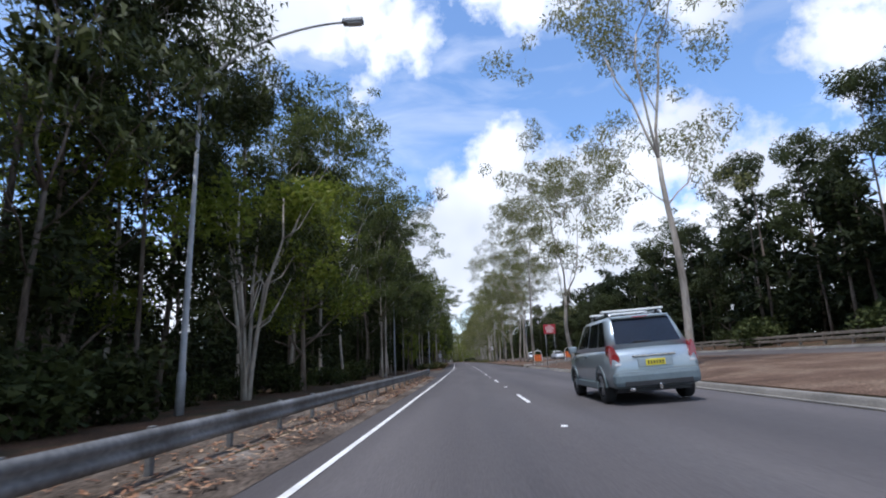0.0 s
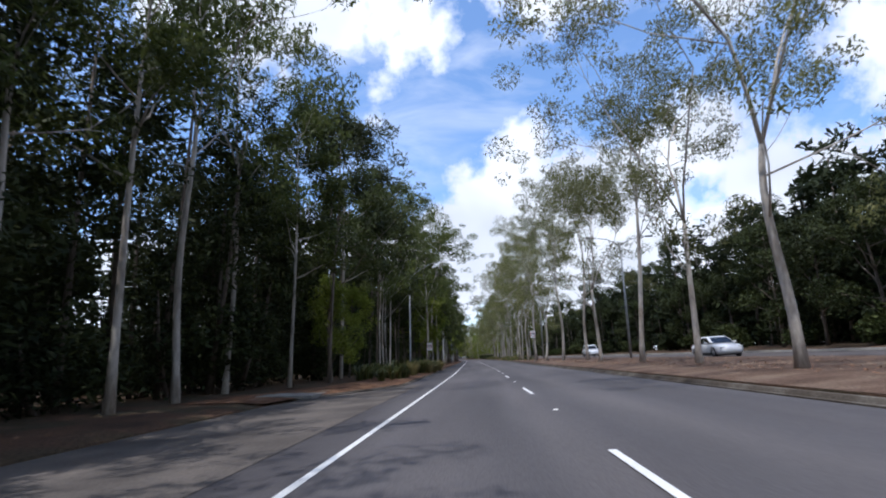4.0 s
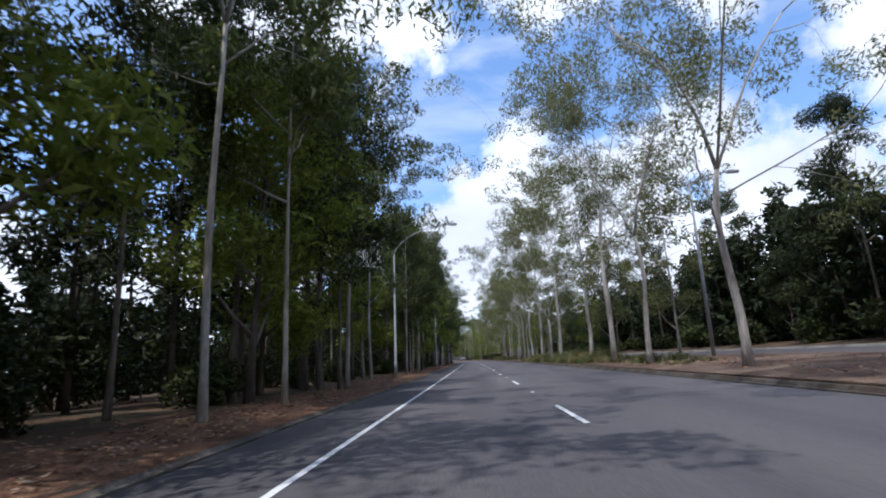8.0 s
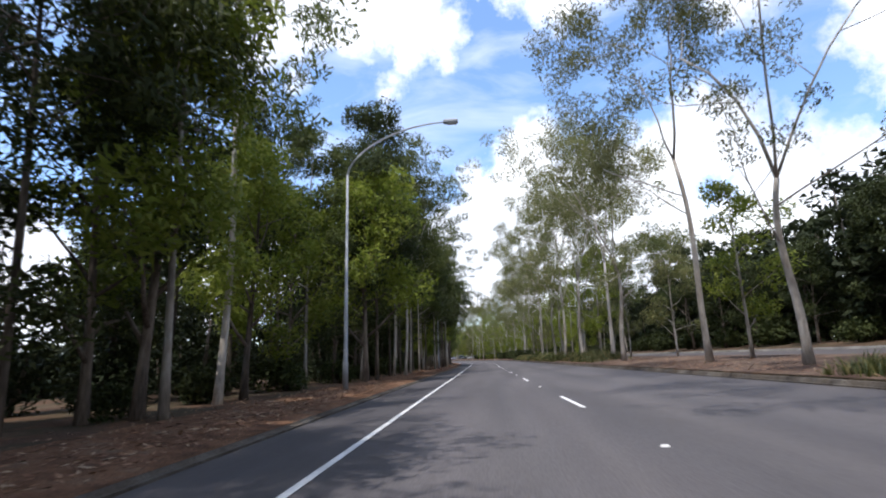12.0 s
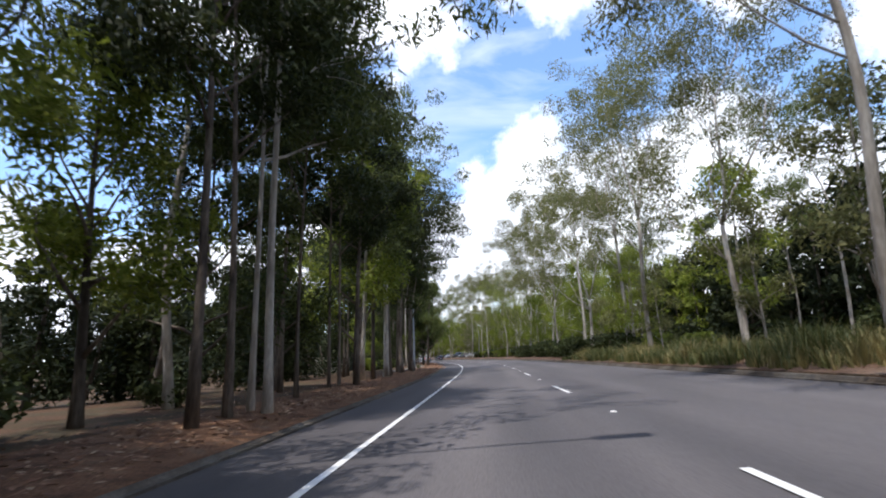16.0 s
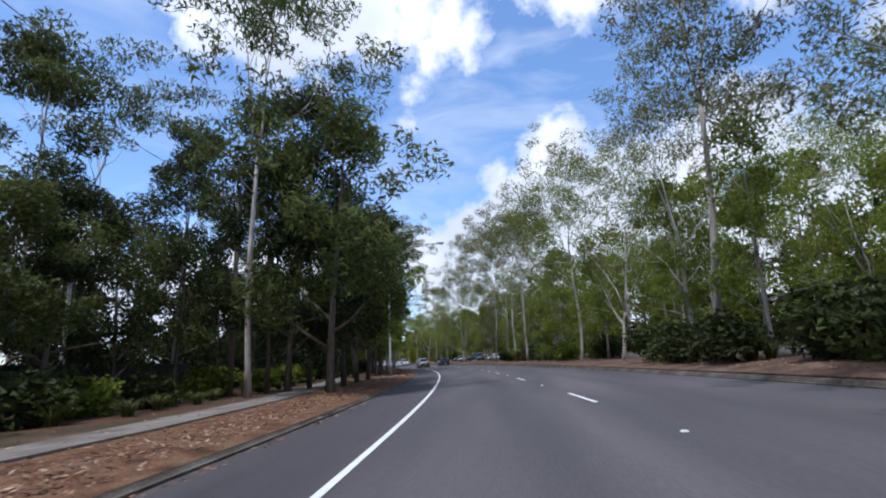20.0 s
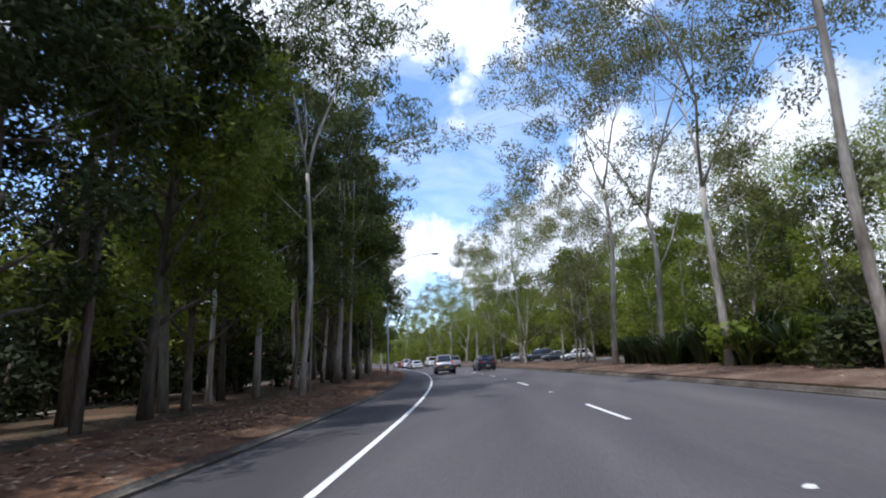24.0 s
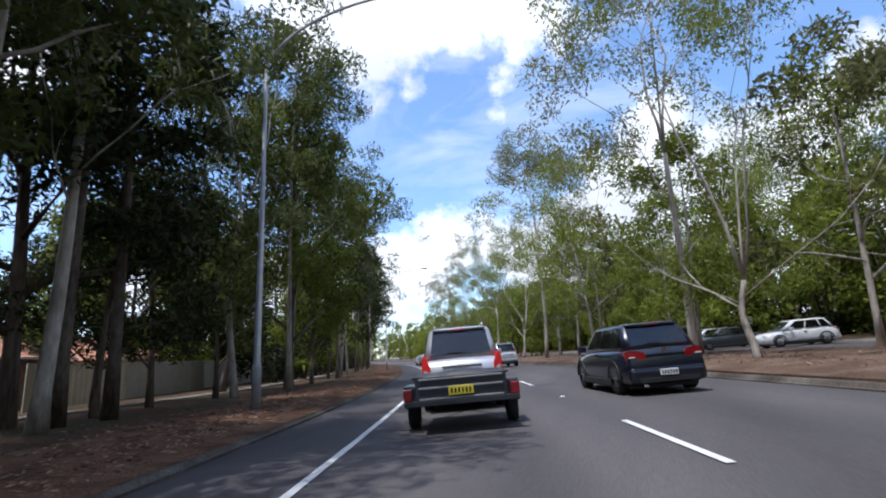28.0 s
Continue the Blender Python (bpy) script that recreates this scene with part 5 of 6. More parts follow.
# timber rail beyond the far carriageway
ob = tagged(new("timber_rail"), "low dark timber rail fence beyond the far carriageway", "fence")
fp = from_bm("post", boxed(-0.08, 0.08, -0.08, 0.08, -0.3, 0.8, bevel=0.015), M_TIMBER)
fr = from_bm("rail", boxed(-0.04, 0.04, -1.26, 1.26, -0.09, 0.09, bevel=0.015), M_TIMBER)
for q in np.arange(-25, 53, 2.5):
    p = road(q, 23.6, ground_rel(q, 23.6))
    put("post", fp, ob, at=pose(p.x, p.y, p.z, 0, 0, heading(q)))
    for z in (0.38, 0.68):
        put("rail", fr, ob, at=pose(p.x - 0.09, p.y + 1.25, p.z + z, 0, 0, heading(q)))
ob = base_at("small_sign", 456, 24.0, 10)
put("post", tube_mesh("post", [(0, 0.03, -0.2), (0, 0.03, 2.0)], [0.03, 0.03], M_GALV, 8), ob)
put("plate", from_bm("plate", boxed(-0.4, 0.4, -0.015, 0.0, 1.4, 2.0, bevel=0.004), M_WHITE), ob)
for z in (1.84, 1.7, 1.56):
    put("lettering_bar", from_bm("bar", boxed(-0.3, 0.3, -0.02, -0.015, z - 0.035, z + 0.035), M_BLACK), ob)
tagged(ob, "small white sign with dark lettering on a post", "road sign")


def text_mesh(name, body, size, mat, depth=0.002):
    cu = bpy.data.curves.new(name, "FONT")
    cu.offset = 0.012
    cu.body, cu.size, cu.align_x, cu.align_y, cu.extrude = body, size, "CENTER", "CENTER", depth
    tmp = bpy.data.objects.new(name, cu)
    scene.collection.objects.link(tmp)
    me = bpy.data.meshes.new_from_object(tmp.evaluated_get(bpy.context.evaluated_depsgraph_get()))
    bpy.data.objects.remove(tmp)
    me.materials.clear()
    me.materials.append(mat)
    return me


def speed_sign(q, l, low, turn=0.0):
    ob = base_at("speed_sign", q, l, turn)
    put("post", tube_mesh("post", [(0, 0.03, -0.2), (0, 0.03, low + 0.8)], [0.03, 0.03], M_GALV, 8), ob)
    put("plate", from_bm("plate", boxed(-0.29, 0.29, -0.012, 0.0, low, low + 0.8, bevel=0.004), M_WHITE), ob)
    bm = bmesh.new()
    n = 40
    ring = [[bm.verts.new((r * math.cos(6.2832 * k / n), -0.016, low + 0.4 + r * math.sin(6.2832 * k / n))) for k in range(n)] for r in (0.27, 0.232)]
    for k in range(n):
        bm.faces.new((ring[0][k], ring[0][(k + 1) % n], ring[1][(k + 1) % n], ring[1][k]))
    part("red_ring", bm, M_RED, ob)
    put("numerals", text_mesh("numerals", "70", 0.33, M_BLACK), ob, at=pose(0, -0.018, low + 0.4, 90, 0, 0))
    return tagged(ob, "white speed sign reading 70 in a red ring", "road sign", "speed signs")


speed_sign(114.7, -4.85, 2.2, -16)
speed_sign(118.6, 6.95, 2.85, -4)

# boards beside the crossover
ob = base_at("notice_board", 41, 6.7, 4)
for x in (-0.36, 0.36):
    put("post", tube_mesh("post", [(x, 0, -0.2), (x * 0.95, 0, 3.2)], [0.025, 0.02], M_GALV, 8), ob)
put("panel", from_bm("panel", boxed(-0.46, 0.46, -0.035, -0.01, 2.5, 3.22, bevel=0.006), M_RED), ob, "red panel")
for z, w in ((3.10, 0.15), (2.97, 0.32), (2.86, 0.34), (2.74, 0.22), (2.63, 0.28)):
    put("lettering_bar", from_bm("bar", boxed(-w, w, -0.04, -0.035, z - 0.025, z + 0.025), M_WHITE), ob)
tagged(ob, "red roadside notice board on thin posts", "sign board")
ob = base_at("direction_board", 68.0, 24.0, 8)
for x in (-1.0, -0.35, 0.35, 1.0):
    put("post", tube_mesh("post", [(x, 0, -0.2), (x, 0, 3.9)], [0.04, 0.04], M_GALV, 8), ob)
put("panel", from_bm("panel", boxed(-1.4, 1.4, -0.06, -0.02, 2.5, 4.0, bevel=0.02), M_BLUEGREY), ob)
put("top_panel", from_bm("top_panel", boxed(-0.5, 0.4, -0.06, -0.02, 4.03, 4.5, bevel=0.02), M_BLUEGREY), ob)
for z in (3.75, 3.3, 2.85):
    put("lettering_bar", from_bm("bar", boxed(-1.15, 1.15, -0.066, -0.06, z - 0.08, z + 0.08), M_WHITE), ob)
tagged(ob, "large blue-grey direction board with pale lettering on posts", "sign board")


def barricade(q, l, turn):
    ob = base_at("road_barrier", q, l, turn)
    pts = [(-0.38, 0, -0.1), (-0.38, 0, 0.5)] + [(-0.38 * math.cos(math.pi * k / 8), 0, 1.02 + 0.33 * math.sin(math.pi * k / 8)) for k in range(9)] + [(0.38, 0, 0.5), (0.38, 0, -0.1)]
    put("frame", tube_mesh("frame", pts, [0.032] * len(pts), M_WHITE, 8), ob, "pale arched tube frame")
    put("panel", from_bm("panel", boxed(-0.35, 0.35, -0.012, 0.012, 0.34, 0.94, bevel=0.004), M_ORANGE), ob, "orange panel")
    for k in range(3):
        x = -0.24 + 0.24 * k
        cv = [(x - 0.05, 0.36), (x + 0.05, 0.36), (x + 0.11, 0.64), (x + 0.05, 0.92), (x - 0.05, 0.92), (x + 0.01, 0.64)]
        put("chevron", mesh_of("chevron", [(a, -0.017, z) for a, z in cv] + [(a, -0.011, z) for a, z in cv], [(0, 1, 2, 5), (5, 2, 3, 4)] + [(c, c + 6, (c + 1) % 6 + 6, (c + 1) % 6) for c in range(6)], M_RED, False), ob, "dark red chevron")
    return tagged(ob, "orange road barrier with a pale rounded frame", "barrier", "road barriers")


barricade(50.4, 7.0, 5)
barricade(56.0, 11.1, -5)

def fence(name, points, mat, label, height=1.8, width=2.35):
    """Steel panels between posts along (s, lateral) points."""
    ob = tagged(new(name), label, "fence")
    bm = bmesh.new()
    n = 13
    prev = None
    for k in range(n + 1):
        x = -width / 2 + width * k / n
        y = 0.02 if k % 2 else -0.02
        cur = [bm.verts.new((x, y, 0.04)), bm.verts.new((x, y, height))]
        if prev:
            bm.faces.new((prev[0], cur[0], cur[1], prev[1]))
        prev = cur
    bmesh.ops.solidify(bm, geom=bm.faces[:], thickness=0.012)
    panel = from_bm("panel", bm, mat)
    post = from_bm("post", boxed(-0.04, 0.04, -0.04, 0.04, -0.2, height + 0.03, bevel=0.008), mat)
    railm = from_bm("top_rail", boxed(-width / 2, width / 2, -0.035, 0.035, height - 0.02, height + 0.03, bevel=0.008), mat)
    world_pts = [road(q, l, ground_rel(q, l)) for q, l in points]
    for a, b in zip(world_pts, world_pts[1:]):
        d = b - a
        cnt = max(1, round(d.length / width))
        for k in range(cnt):
            c = a + d * ((k + 0.5) / cnt)
            m = pose(c.x, c.y, c.z, 0, 0, math.degrees(math.atan2(d.y, d.x)))
            put("panel", panel, ob, at=m)
            put("top_rail", railm, ob, at=m)
            e = a + d * (k / cnt)
            put("post", post, ob, at=pose(e.x, e.y, e.z))
    return ob


fence("garden_fence", [(318, -17.5), (334, -17.0)], M_FENCE_PALE, "cream corrugated steel garden fence", 1.9)
fence("garden_fence", [(334, -17.0), (372, -17.5), (398, -17.0)], M_FENCE_DARK, "dark green corrugated steel garden fence", 1.9)
fence("garden_fence", [(404, -18.6), (436, -18.4)], M_FENCE_DARK, "dark green corrugated steel garden fence", 1.9)
fence("garden_fence", [(437, -17.4), (470, -16.6)], M_FENCE_PALE, "cream corrugated steel garden fence", 1.9)


def house(q, l, turn, w, d, label):
    ob = base_at("house", q, l, turn)
    bm = bmesh.new()
    box(bm, -w / 2, w / 2, -d / 2, d / 2, -0.2, 2.7)
    part("wall", bm, M_BRICK, ob)
    bm = bmesh.new()
    e, r = 0.5, 2.1
    b = [bm.verts.new(p) for p in ((-w / 2 - e, -d / 2 - e, 2.65), (w / 2 + e, -d / 2 - e, 2.65), (w / 2 + e, d / 2 + e, 2.65), (-w / 2 - e, d / 2 + e, 2.65))]
    t = [bm.verts.new((-w / 2 + d / 2, 0, 2.65 + r)), bm.verts.new((w / 2 - d / 2, 0, 2.65 + r))]
    bm.faces.new((b[0], b[1], t[1], t[0]))
    bm.faces.new((b[1], b[2], t[1]))
    bm.faces.new((b[2], b[3], t[0], t[1]))
    bm.faces.new((b[3], b[0], t[0]))
    bm.faces.new(b[::-1])
    part("roof", bm, M_TILE, ob, "terracotta tiled hip roof")
    part("gutter", boxed(-w / 2 - e - 0.06, w / 2 + e + 0.06, -d / 2 - e - 0.08, -d / 2 - e, 2.55, 2.68, bevel=0.02), M_WHITE, ob)
    for x in (-w / 4, w / 4):
        win = part("window", boxed(x - 0.7, x + 0.7, -d / 2 - 0.05, -d / 2 + 0.02, 1.0, 2.2, bevel=0.02), M_WHITE, ob)
        part("pane", boxed(x - 0.62, x + 0.62, -d / 2 - 0.056, -d / 2 - 0.05, 1.08, 2.12), M_CAR_GLASS, win)
    return tagged(ob, label, "house")


# concrete pit cover at the back of the bay
ob = base_at("pit_cover", 79.6, -7.6, 0, -0.02)
put("slab", from_bm("slab", boxed(-1.15, 1.15, -1.2, 1.2, -0.1, 0.06, bevel=0.015), M_CONCRETE), ob)
for x in (-0.45, 0.45):
    put("lid", from_bm("lid", boxed(x - 0.38, x + 0.38, -0.45, 0.45, 0.06, 0.075, bevel=0.006), M_CONCRETE), ob, "pale concrete lid")
tagged(ob, "pale concrete pit cover set in the dusty bay", "pit cover")
# drain inlet let into the gutter
ob = base_at("drain_grate", 339.4, -4.55, 0, -0.03)
put("grate_frame", from_bm("grate_frame", boxed(-0.30, 0.30, -0.45, 0.45, 0.06, 0.085, bevel=0.006), M_KERB_DIRTY), ob, "dirty concrete surround")
for k in range(9):
    put("grate_bar", from_bm("grate_bar", boxed(-0.26, 0.26, -0.40 + 0.095 * k, -0.36 + 0.095 * k, 0.085, 0.105, bevel=0.004), M_BLACK), ob, "dark iron bar")
tagged(ob, "dark iron drain grate in the littered gutter", "drain grate")
# ---- vehicles ----
M_CAR_GLASS = plain("dark_car_glass", (0.012, 0.014, 0.017), 0.05, spec=1.0, coat=1.0)
M_TYRE = plain("tyre_rubber", (0.018, 0.018, 0.018), 0.85)
M_ALLOY = plain("alloy", (0.45, 0.46, 0.47), 0.3, metal=0.9)
M_LIGHT_RED = plain("red_lens", (0.24, 0.008, 0.01), 0.12, coat=1.0)
M_LIGHT_CLEAR = plain("clear_lens", (0.6, 0.6, 0.6), 0.12, coat=0.5)
M_PLATE = plain("yellow_plate", (0.72, 0.60, 0.03), 0.5)
M_CHROME = plain("chrome", (0.6, 0.6, 0.6), 0.15, metal=1.0)
M_LIT = bpy.data.materials.new("brake_lamp")
M_LIT.use_nodes = True
_p = M_LIT.node_tree.nodes["Principled BSDF"]
_p.inputs["Base Color"].default_value = (0.5, 0.01, 0.01, 1)
_p.inputs["Emission Color"].default_value = (1, 0.06, 0.03, 1)
_p.inputs["Emission Strength"].default_value = 0.14


def paint(name, colour, metal=0.5):
    return plain(name, colour, 0.32, metal=metal, fine=0.05, coat=0.8)


def loft(loops, cap=True):
    bm = bmesh.new()
    rows = [[bm.verts.new(p) for p in lp] for lp in loops]
    n = len(rows[0])
    for a, b in zip(rows, rows[1:]):
        for k in range(n):
            bm.faces.new((a[k], a[(k + 1) % n], b[(k + 1) % n], b[k]))
    if cap:
        bm.faces.new(rows[0][::-1])
        bm.faces.new(rows[-1])
    return bm


def section(y, hw, zb, zt, crown=0.03):
    """One cross-section of a car's lower body."""
    h = zt - zb
    half = [(0.0, zb), (hw * 0.80, zb), (hw * 0.95, zb + 0.06), (hw * 0.99, zb + h * 0.30), (hw, zb + h * 0.55), (hw * 0.97, zb + h * 0.86), (hw * 0.90, zt - 0.015), (hw * 0.78, zt + crown * 0.4), (0.0, zt + crown)]
    return [(x, y, z) for x, z in half] + [(-x, y, z) for x, z in half[-2:0:-1]]


def ring_loop(y0, y1, hw0, hw1, z, r):
    """A rounded rectangle seen from above: hw0 at the back, hw1 at the front."""
    pts = []
    for cx, cy, a0 in ((hw1 - r, y1 - r, 0), (-hw1 + r, y1 - r, 90), (-hw0 + r, y0 + r, 180), (hw0 - r, y0 + r, 270)):
        for k in range(4):
            a = radians(a0 + 30 * k)
            pts.append((cx + r * math.cos(a), cy + r * math.sin(a), z))
    return pts


WHEELS = {}


def wheel(ob, x, y, radius, width=0.21, spokes=5):
    side = 1 if x > 0 else -1
    key = (radius, width, spokes)
    if key not in WHEELS:
        lathe = [(radius * 0.66, -width / 2), (radius * 0.93, -width / 2), (radius, -width * 0.36), (radius, width * 0.36), (radius * 0.93, width / 2), (radius * 0.66, width / 2)]
        n = 28
        loops = [[(d, r * math.cos(6.2832 * k / n), r * math.sin(6.2832 * k / n)) for k in range(n)] for r, d in lathe]
        t = from_bm("tyre", loft(loops, False), M_TYRE, True)
        bm = loft([[(d, r * math.cos(6.2832 * k / n), r * math.sin(6.2832 * k / n)) for k in range(n)] for r, d in ((radius * 0.67, -width * 0.4), (radius * 0.67, width * 0.45), (radius * 0.62, width * 0.42), (radius * 0.60, width * 0.1), (0.02, width * 0.1))], False)
        d = from_bm("dish", bm, M_BLACK, False)
        bm = bmesh.new()
        for k in range(spokes):
            tmp = bmesh.new()
            box(tmp, width * 0.12, width * 0.42, -radius * 0.08, radius * 0.08, 0.02, radius * 0.66)
            bmesh.ops.rotate(tmp, verts=tmp.verts, cent=(0, 0, 0), matrix=Matrix.Rotation(6.2832 * k / spokes, 3, "X"))
            me = bpy.data.meshes.new("tmp")
            tmp.to_mesh(me)
            tmp.free()
            bm.from_mesh(me)
            bpy.data.meshes.remove(me)
        r = from_bm("rim", bm, M_ALLOY)
        WHEELS[key] = (t, d, r)
    w = put("wheel", WHEELS[key][0], ob, at=pose(x, y, radius, 0, 0, 0 if side > 0 else 180))
    put("dish", WHEELS[key][1], w)
    put("rim", WHEELS[key][2], w)


def strip_pane(name, corners, mat, ob, label="", thick=0.012):
    """A flat pane from four corners, with thickness."""
    bm = bmesh.new()
    bm.faces.new([bm.verts.new(c) for c in corners])
    bmesh.ops.solidify(bm, geom=bm.faces[:], thickness=thick)
    return part(name, bm, mat, ob, label)


def car(q, l, kind, body_mat, label, turn=0.0, trim_mat=None, lit=False, rack=False, plate="yellow", group="", world_pose=None):
    L, W, H, belt, hood, wheel_r, clear, rake_b, rake_f, roof_back = {
        "suv": (4.33, 1.82, 1.77, 1.09, 1.05, 0.34, 0.30, 0.42, 0.78, 0.36),
        "hatch": (4.15, 1.75, 1.50, 0.95, 0.88, 0.32, 0.20, 0.42, 0.85, 0.30),
        "wagon": (4.90, 1.94, 1.90, 1.18, 1.14, 0.38, 0.34, 0.16, 0.60, 0.2),
        "sedan": (4.60, 1.78, 1.45, 0.93, 0.88, 0.32, 0.20, 0.75, 0.85, 1.0)}[kind]
    hw = W / 2
    ob = new("car")
    p = road(q, l, 0.012)
    ob.matrix_basis = world_pose or pose(p.x, p.y, p.z, 0, 0, heading(q)) @ pose(0, 0, 0, 0, -2.6, 0) @ pose(0, 0, 0, 0, 0, turn)
    r, fr = -L / 2, L / 2
    st = [(r, hw * 0.86, clear + 0.14, belt * 0.72), (r + 0.05, hw * 0.93, clear + 0.06, belt * 0.86), (r + 0.16, hw * 0.97, clear, belt * 0.97), (r + 0.5, hw, clear, belt), (-0.3, hw, clear, belt), (0.5, hw, clear, belt * 0.985),
          (L * 0.26, hw, clear, hood), (L * 0.40, hw * 0.97, clear, hood * 0.93), (fr - 0.13, hw * 0.88, clear + 0.03, hood * 0.80), (fr - 0.03, hw * 0.74, clear + 0.1, hood * 0.68), (fr, hw * 0.62, clear + 0.16, hood * 0.56)]
    part("body", loft([section(*s) for s in st]), body_mat, ob, smooth=True)
    # greenhouse
    gb0, gb1 = r + 0.16, L * 0.27
    rt0, rt1 = gb0 + rake_b + (0.5 if kind == "sedan" else 0), gb1 - rake_f
    if kind == "sedan":
        gb0 += 0.55
    hb, ht = hw * 0.93, hw * 0.75

    def at(f):
        return gb0 + (rt0 - gb0) * f, gb1 + (rt1 - gb1) * f, hb + (ht - hb) * f, belt - 0.03 + (H - belt + 0.03) * f

    loops = []
    for f in (0.0, 0.5, 0.86, 0.95, 1.0):
        y0, y1, w, z = at(f)
        inset = {0.95: 0.03, 1.0: 0.14}.get(f, 0.0)
        loops.append(ring_loop(y0 + inset, y1 - inset, w * 0.98 - inset, w - inset, z, 0.16))
    part("cabin", loft(loops), body_mat, ob, smooth=True)

    def pt(f, side, along_y, out=0.006):
        """A place on the cabin's skin: height fraction f; side -1, 1 at along_y from back to front; side 0 at the back, 2 at the front."""
        y0, y1, w, z = at(f)
        if side in (-1, 1):
            return (side * (w + out - 0.006 * (1 - along_y)), y0 + (y1 - y0) * along_y, z)
        return (along_y * w, (y0 - out) if side == 0 else (y1 + out), z)

    k = 0.86
    strip_pane("rear_window", [pt(0.16, 0, -0.80), pt(0.16, 0, 0.80), pt(k, 0, 0.84), pt(k, 0, -0.84)], M_CAR_GLASS, ob)
    strip_pane("windscreen", [pt(0.10, 2, -0.86), pt(0.10, 2, 0.86), pt(k, 2, 0.84), pt(k, 2, -0.84)], M_CAR_GLASS, ob)
    for sgn in (-1, 1):
        for a0, a1, b0, b1 in ((0.06, 0.24, 0.10, 0.26), (0.27, 0.55, 0.28, 0.58), (0.58, 0.90, 0.60, 0.88)):
            strip_pane("side_window", [pt(0.12, sgn, a0), pt(0.12, sgn, a1), pt(k, sgn, b1), pt(k, sgn, b0)], M_CAR_GLASS, ob)
        part("mirror", boxed(sgn * (hw + 0.10) - 0.10, sgn * (hw + 0.10) + 0.10, gb1 - 0.62, gb1 - 0.45, belt - 0.02, belt + 0.14, bevel=0.03), body_mat, ob)
        outline = ([(0.735, 0.63), (0.93, 0.60), (0.945, 0.95), (0.91, 1.07), (0.83, 1.03), (0.745, 0.86)] if kind in ("suv", "wagon") else [(0.46, 0.76), (0.92, 0.70), (0.94, 0.93), (0.80, 0.97), (0.50, 0.92)])
        bm = bmesh.new()
        face = bm.faces.new([bm.verts.new((sgn * hw * x, r - 0.012 + 0.30 * max(0, x - 0.7) + 0.10 * max(0, z - 0.8), belt * z)) for x, z in outline])
        ext = bmesh.ops.extrude_face_region(bm, geom=[face])
        bmesh.ops.translate(bm, verts=[g for g in ext["geom"] if isinstance(g, bmesh.types.BMVert)], vec=(0, 0.26, 0))
        bmesh.ops.bevel(bm, geom=bm.edges[:], offset=0.014, segments=2, affect="EDGES")
        lamp = part("tail_light", bm, M_LIT if lit else M_LIGHT_RED, ob, "red tail light")
        part("reversing_lens", boxed(sgn * hw * 0.80 - 0.06, sgn * hw * 0.80 + 0.06, r - 0.012, r + 0.05, belt * 0.685 if kind != "hatch" else belt * 0.80, belt * 0.73 if kind != "hatch" else belt * 0.83, bevel=0.008), M_LIGHT_CLEAR, lamp)
        part("headlight", boxed(sgn * hw * 0.66 - 0.16, sgn * hw * 0.66 + 0.16, fr - 0.34, fr - 0.05, hood * 0.66, hood * 0.82, bevel=0.03), M_LIGHT_CLEAR, ob)
        for yy in (-0.18, 0.95):
            part("door_handle", boxed(sgn * hw - 0.02, sgn * hw + 0.025, yy - 0.1, yy + 0.1, belt * 0.87, belt * 0.9, bevel=0.008), trim_mat or body_mat, ob)
        part("sill", boxed(sgn * hw * 0.985 - 0.03, sgn * hw * 0.985 + 0.03, -L * 0.26, L * 0.26, clear - 0.02, clear + 0.13, bevel=0.02), trim_mat or M_BLACK, ob)
        for yy in (-L * 0.31, L * 0.305):
            wheel(ob, sgn * (hw - 0.11), yy, wheel_r)
            n = 20
            arch = loft([[(sgn * (hw * d), yy + rr * math.cos(math.pi * j / n), wheel_r + rr * math.sin(math.pi * j / n)) for j in range(n + 1)] for rr, d in ((wheel_r + 0.09, 0.99), (wheel_r + 0.09, 1.012), (wheel_r + 0.03, 1.012), (wheel_r + 0.02, 0.80))], False)
            part("wheel_arch", arch, trim_mat or M_BLACK, ob)
    part("rear_bumper", boxed(-hw * 0.93, hw * 0.93, r - 0.055, r + 0.3, clear + 0.03, belt * 0.60, bevel=0.10), trim_mat or body_mat, ob)
    part("bumper_insert", boxed(-hw * 0.72, hw * 0.72, r - 0.06, r - 0.02, clear + 0.05, clear + 0.15, bevel=0.01), M_BLACK, ob)
    pz, py = (belt * 0.47, r - 0.045) if kind == "hatch" else (belt * 0.72, r)
    if kind != "hatch":
        part("plate_recess", boxed(-0.34, 0.34, r - 0.016, r + 0.1, belt * 0.64, belt * 0.80, bevel=0.01), M_BLACK if kind != "suv" else body_mat, ob)
    pl = part("number_plate", boxed(-0.186, 0.186, py - 0.032, py - 0.008, pz - 0.06, pz + 0.06, bevel=0.004), M_PLATE if plate == "yellow" else M_WHITE, ob, plate + " plate")
    for j in range(6):
        x = -0.14 + 0.056 * j
        part("character_bar", boxed(x - 0.016, x + 0.016, py - 0.036, py - 0.032, pz - 0.035, pz + 0.035), M_BLACK, pl)
    part("boot_trim", boxed(-0.42, 0.42, r - 0.008, r + 0.06, belt * 0.83, belt * 0.865, bevel=0.008), M_CHROME if kind != "hatch" else body_mat, ob)
    part("wiper", boxed(-0.3, 0.05, at(0.2)[0] - 0.035, at(0.2)[0] - 0.015, at(0.2)[3] - 0.015, at(0.2)[3] + 0.015, bevel=0.004), M_BLACK, ob)
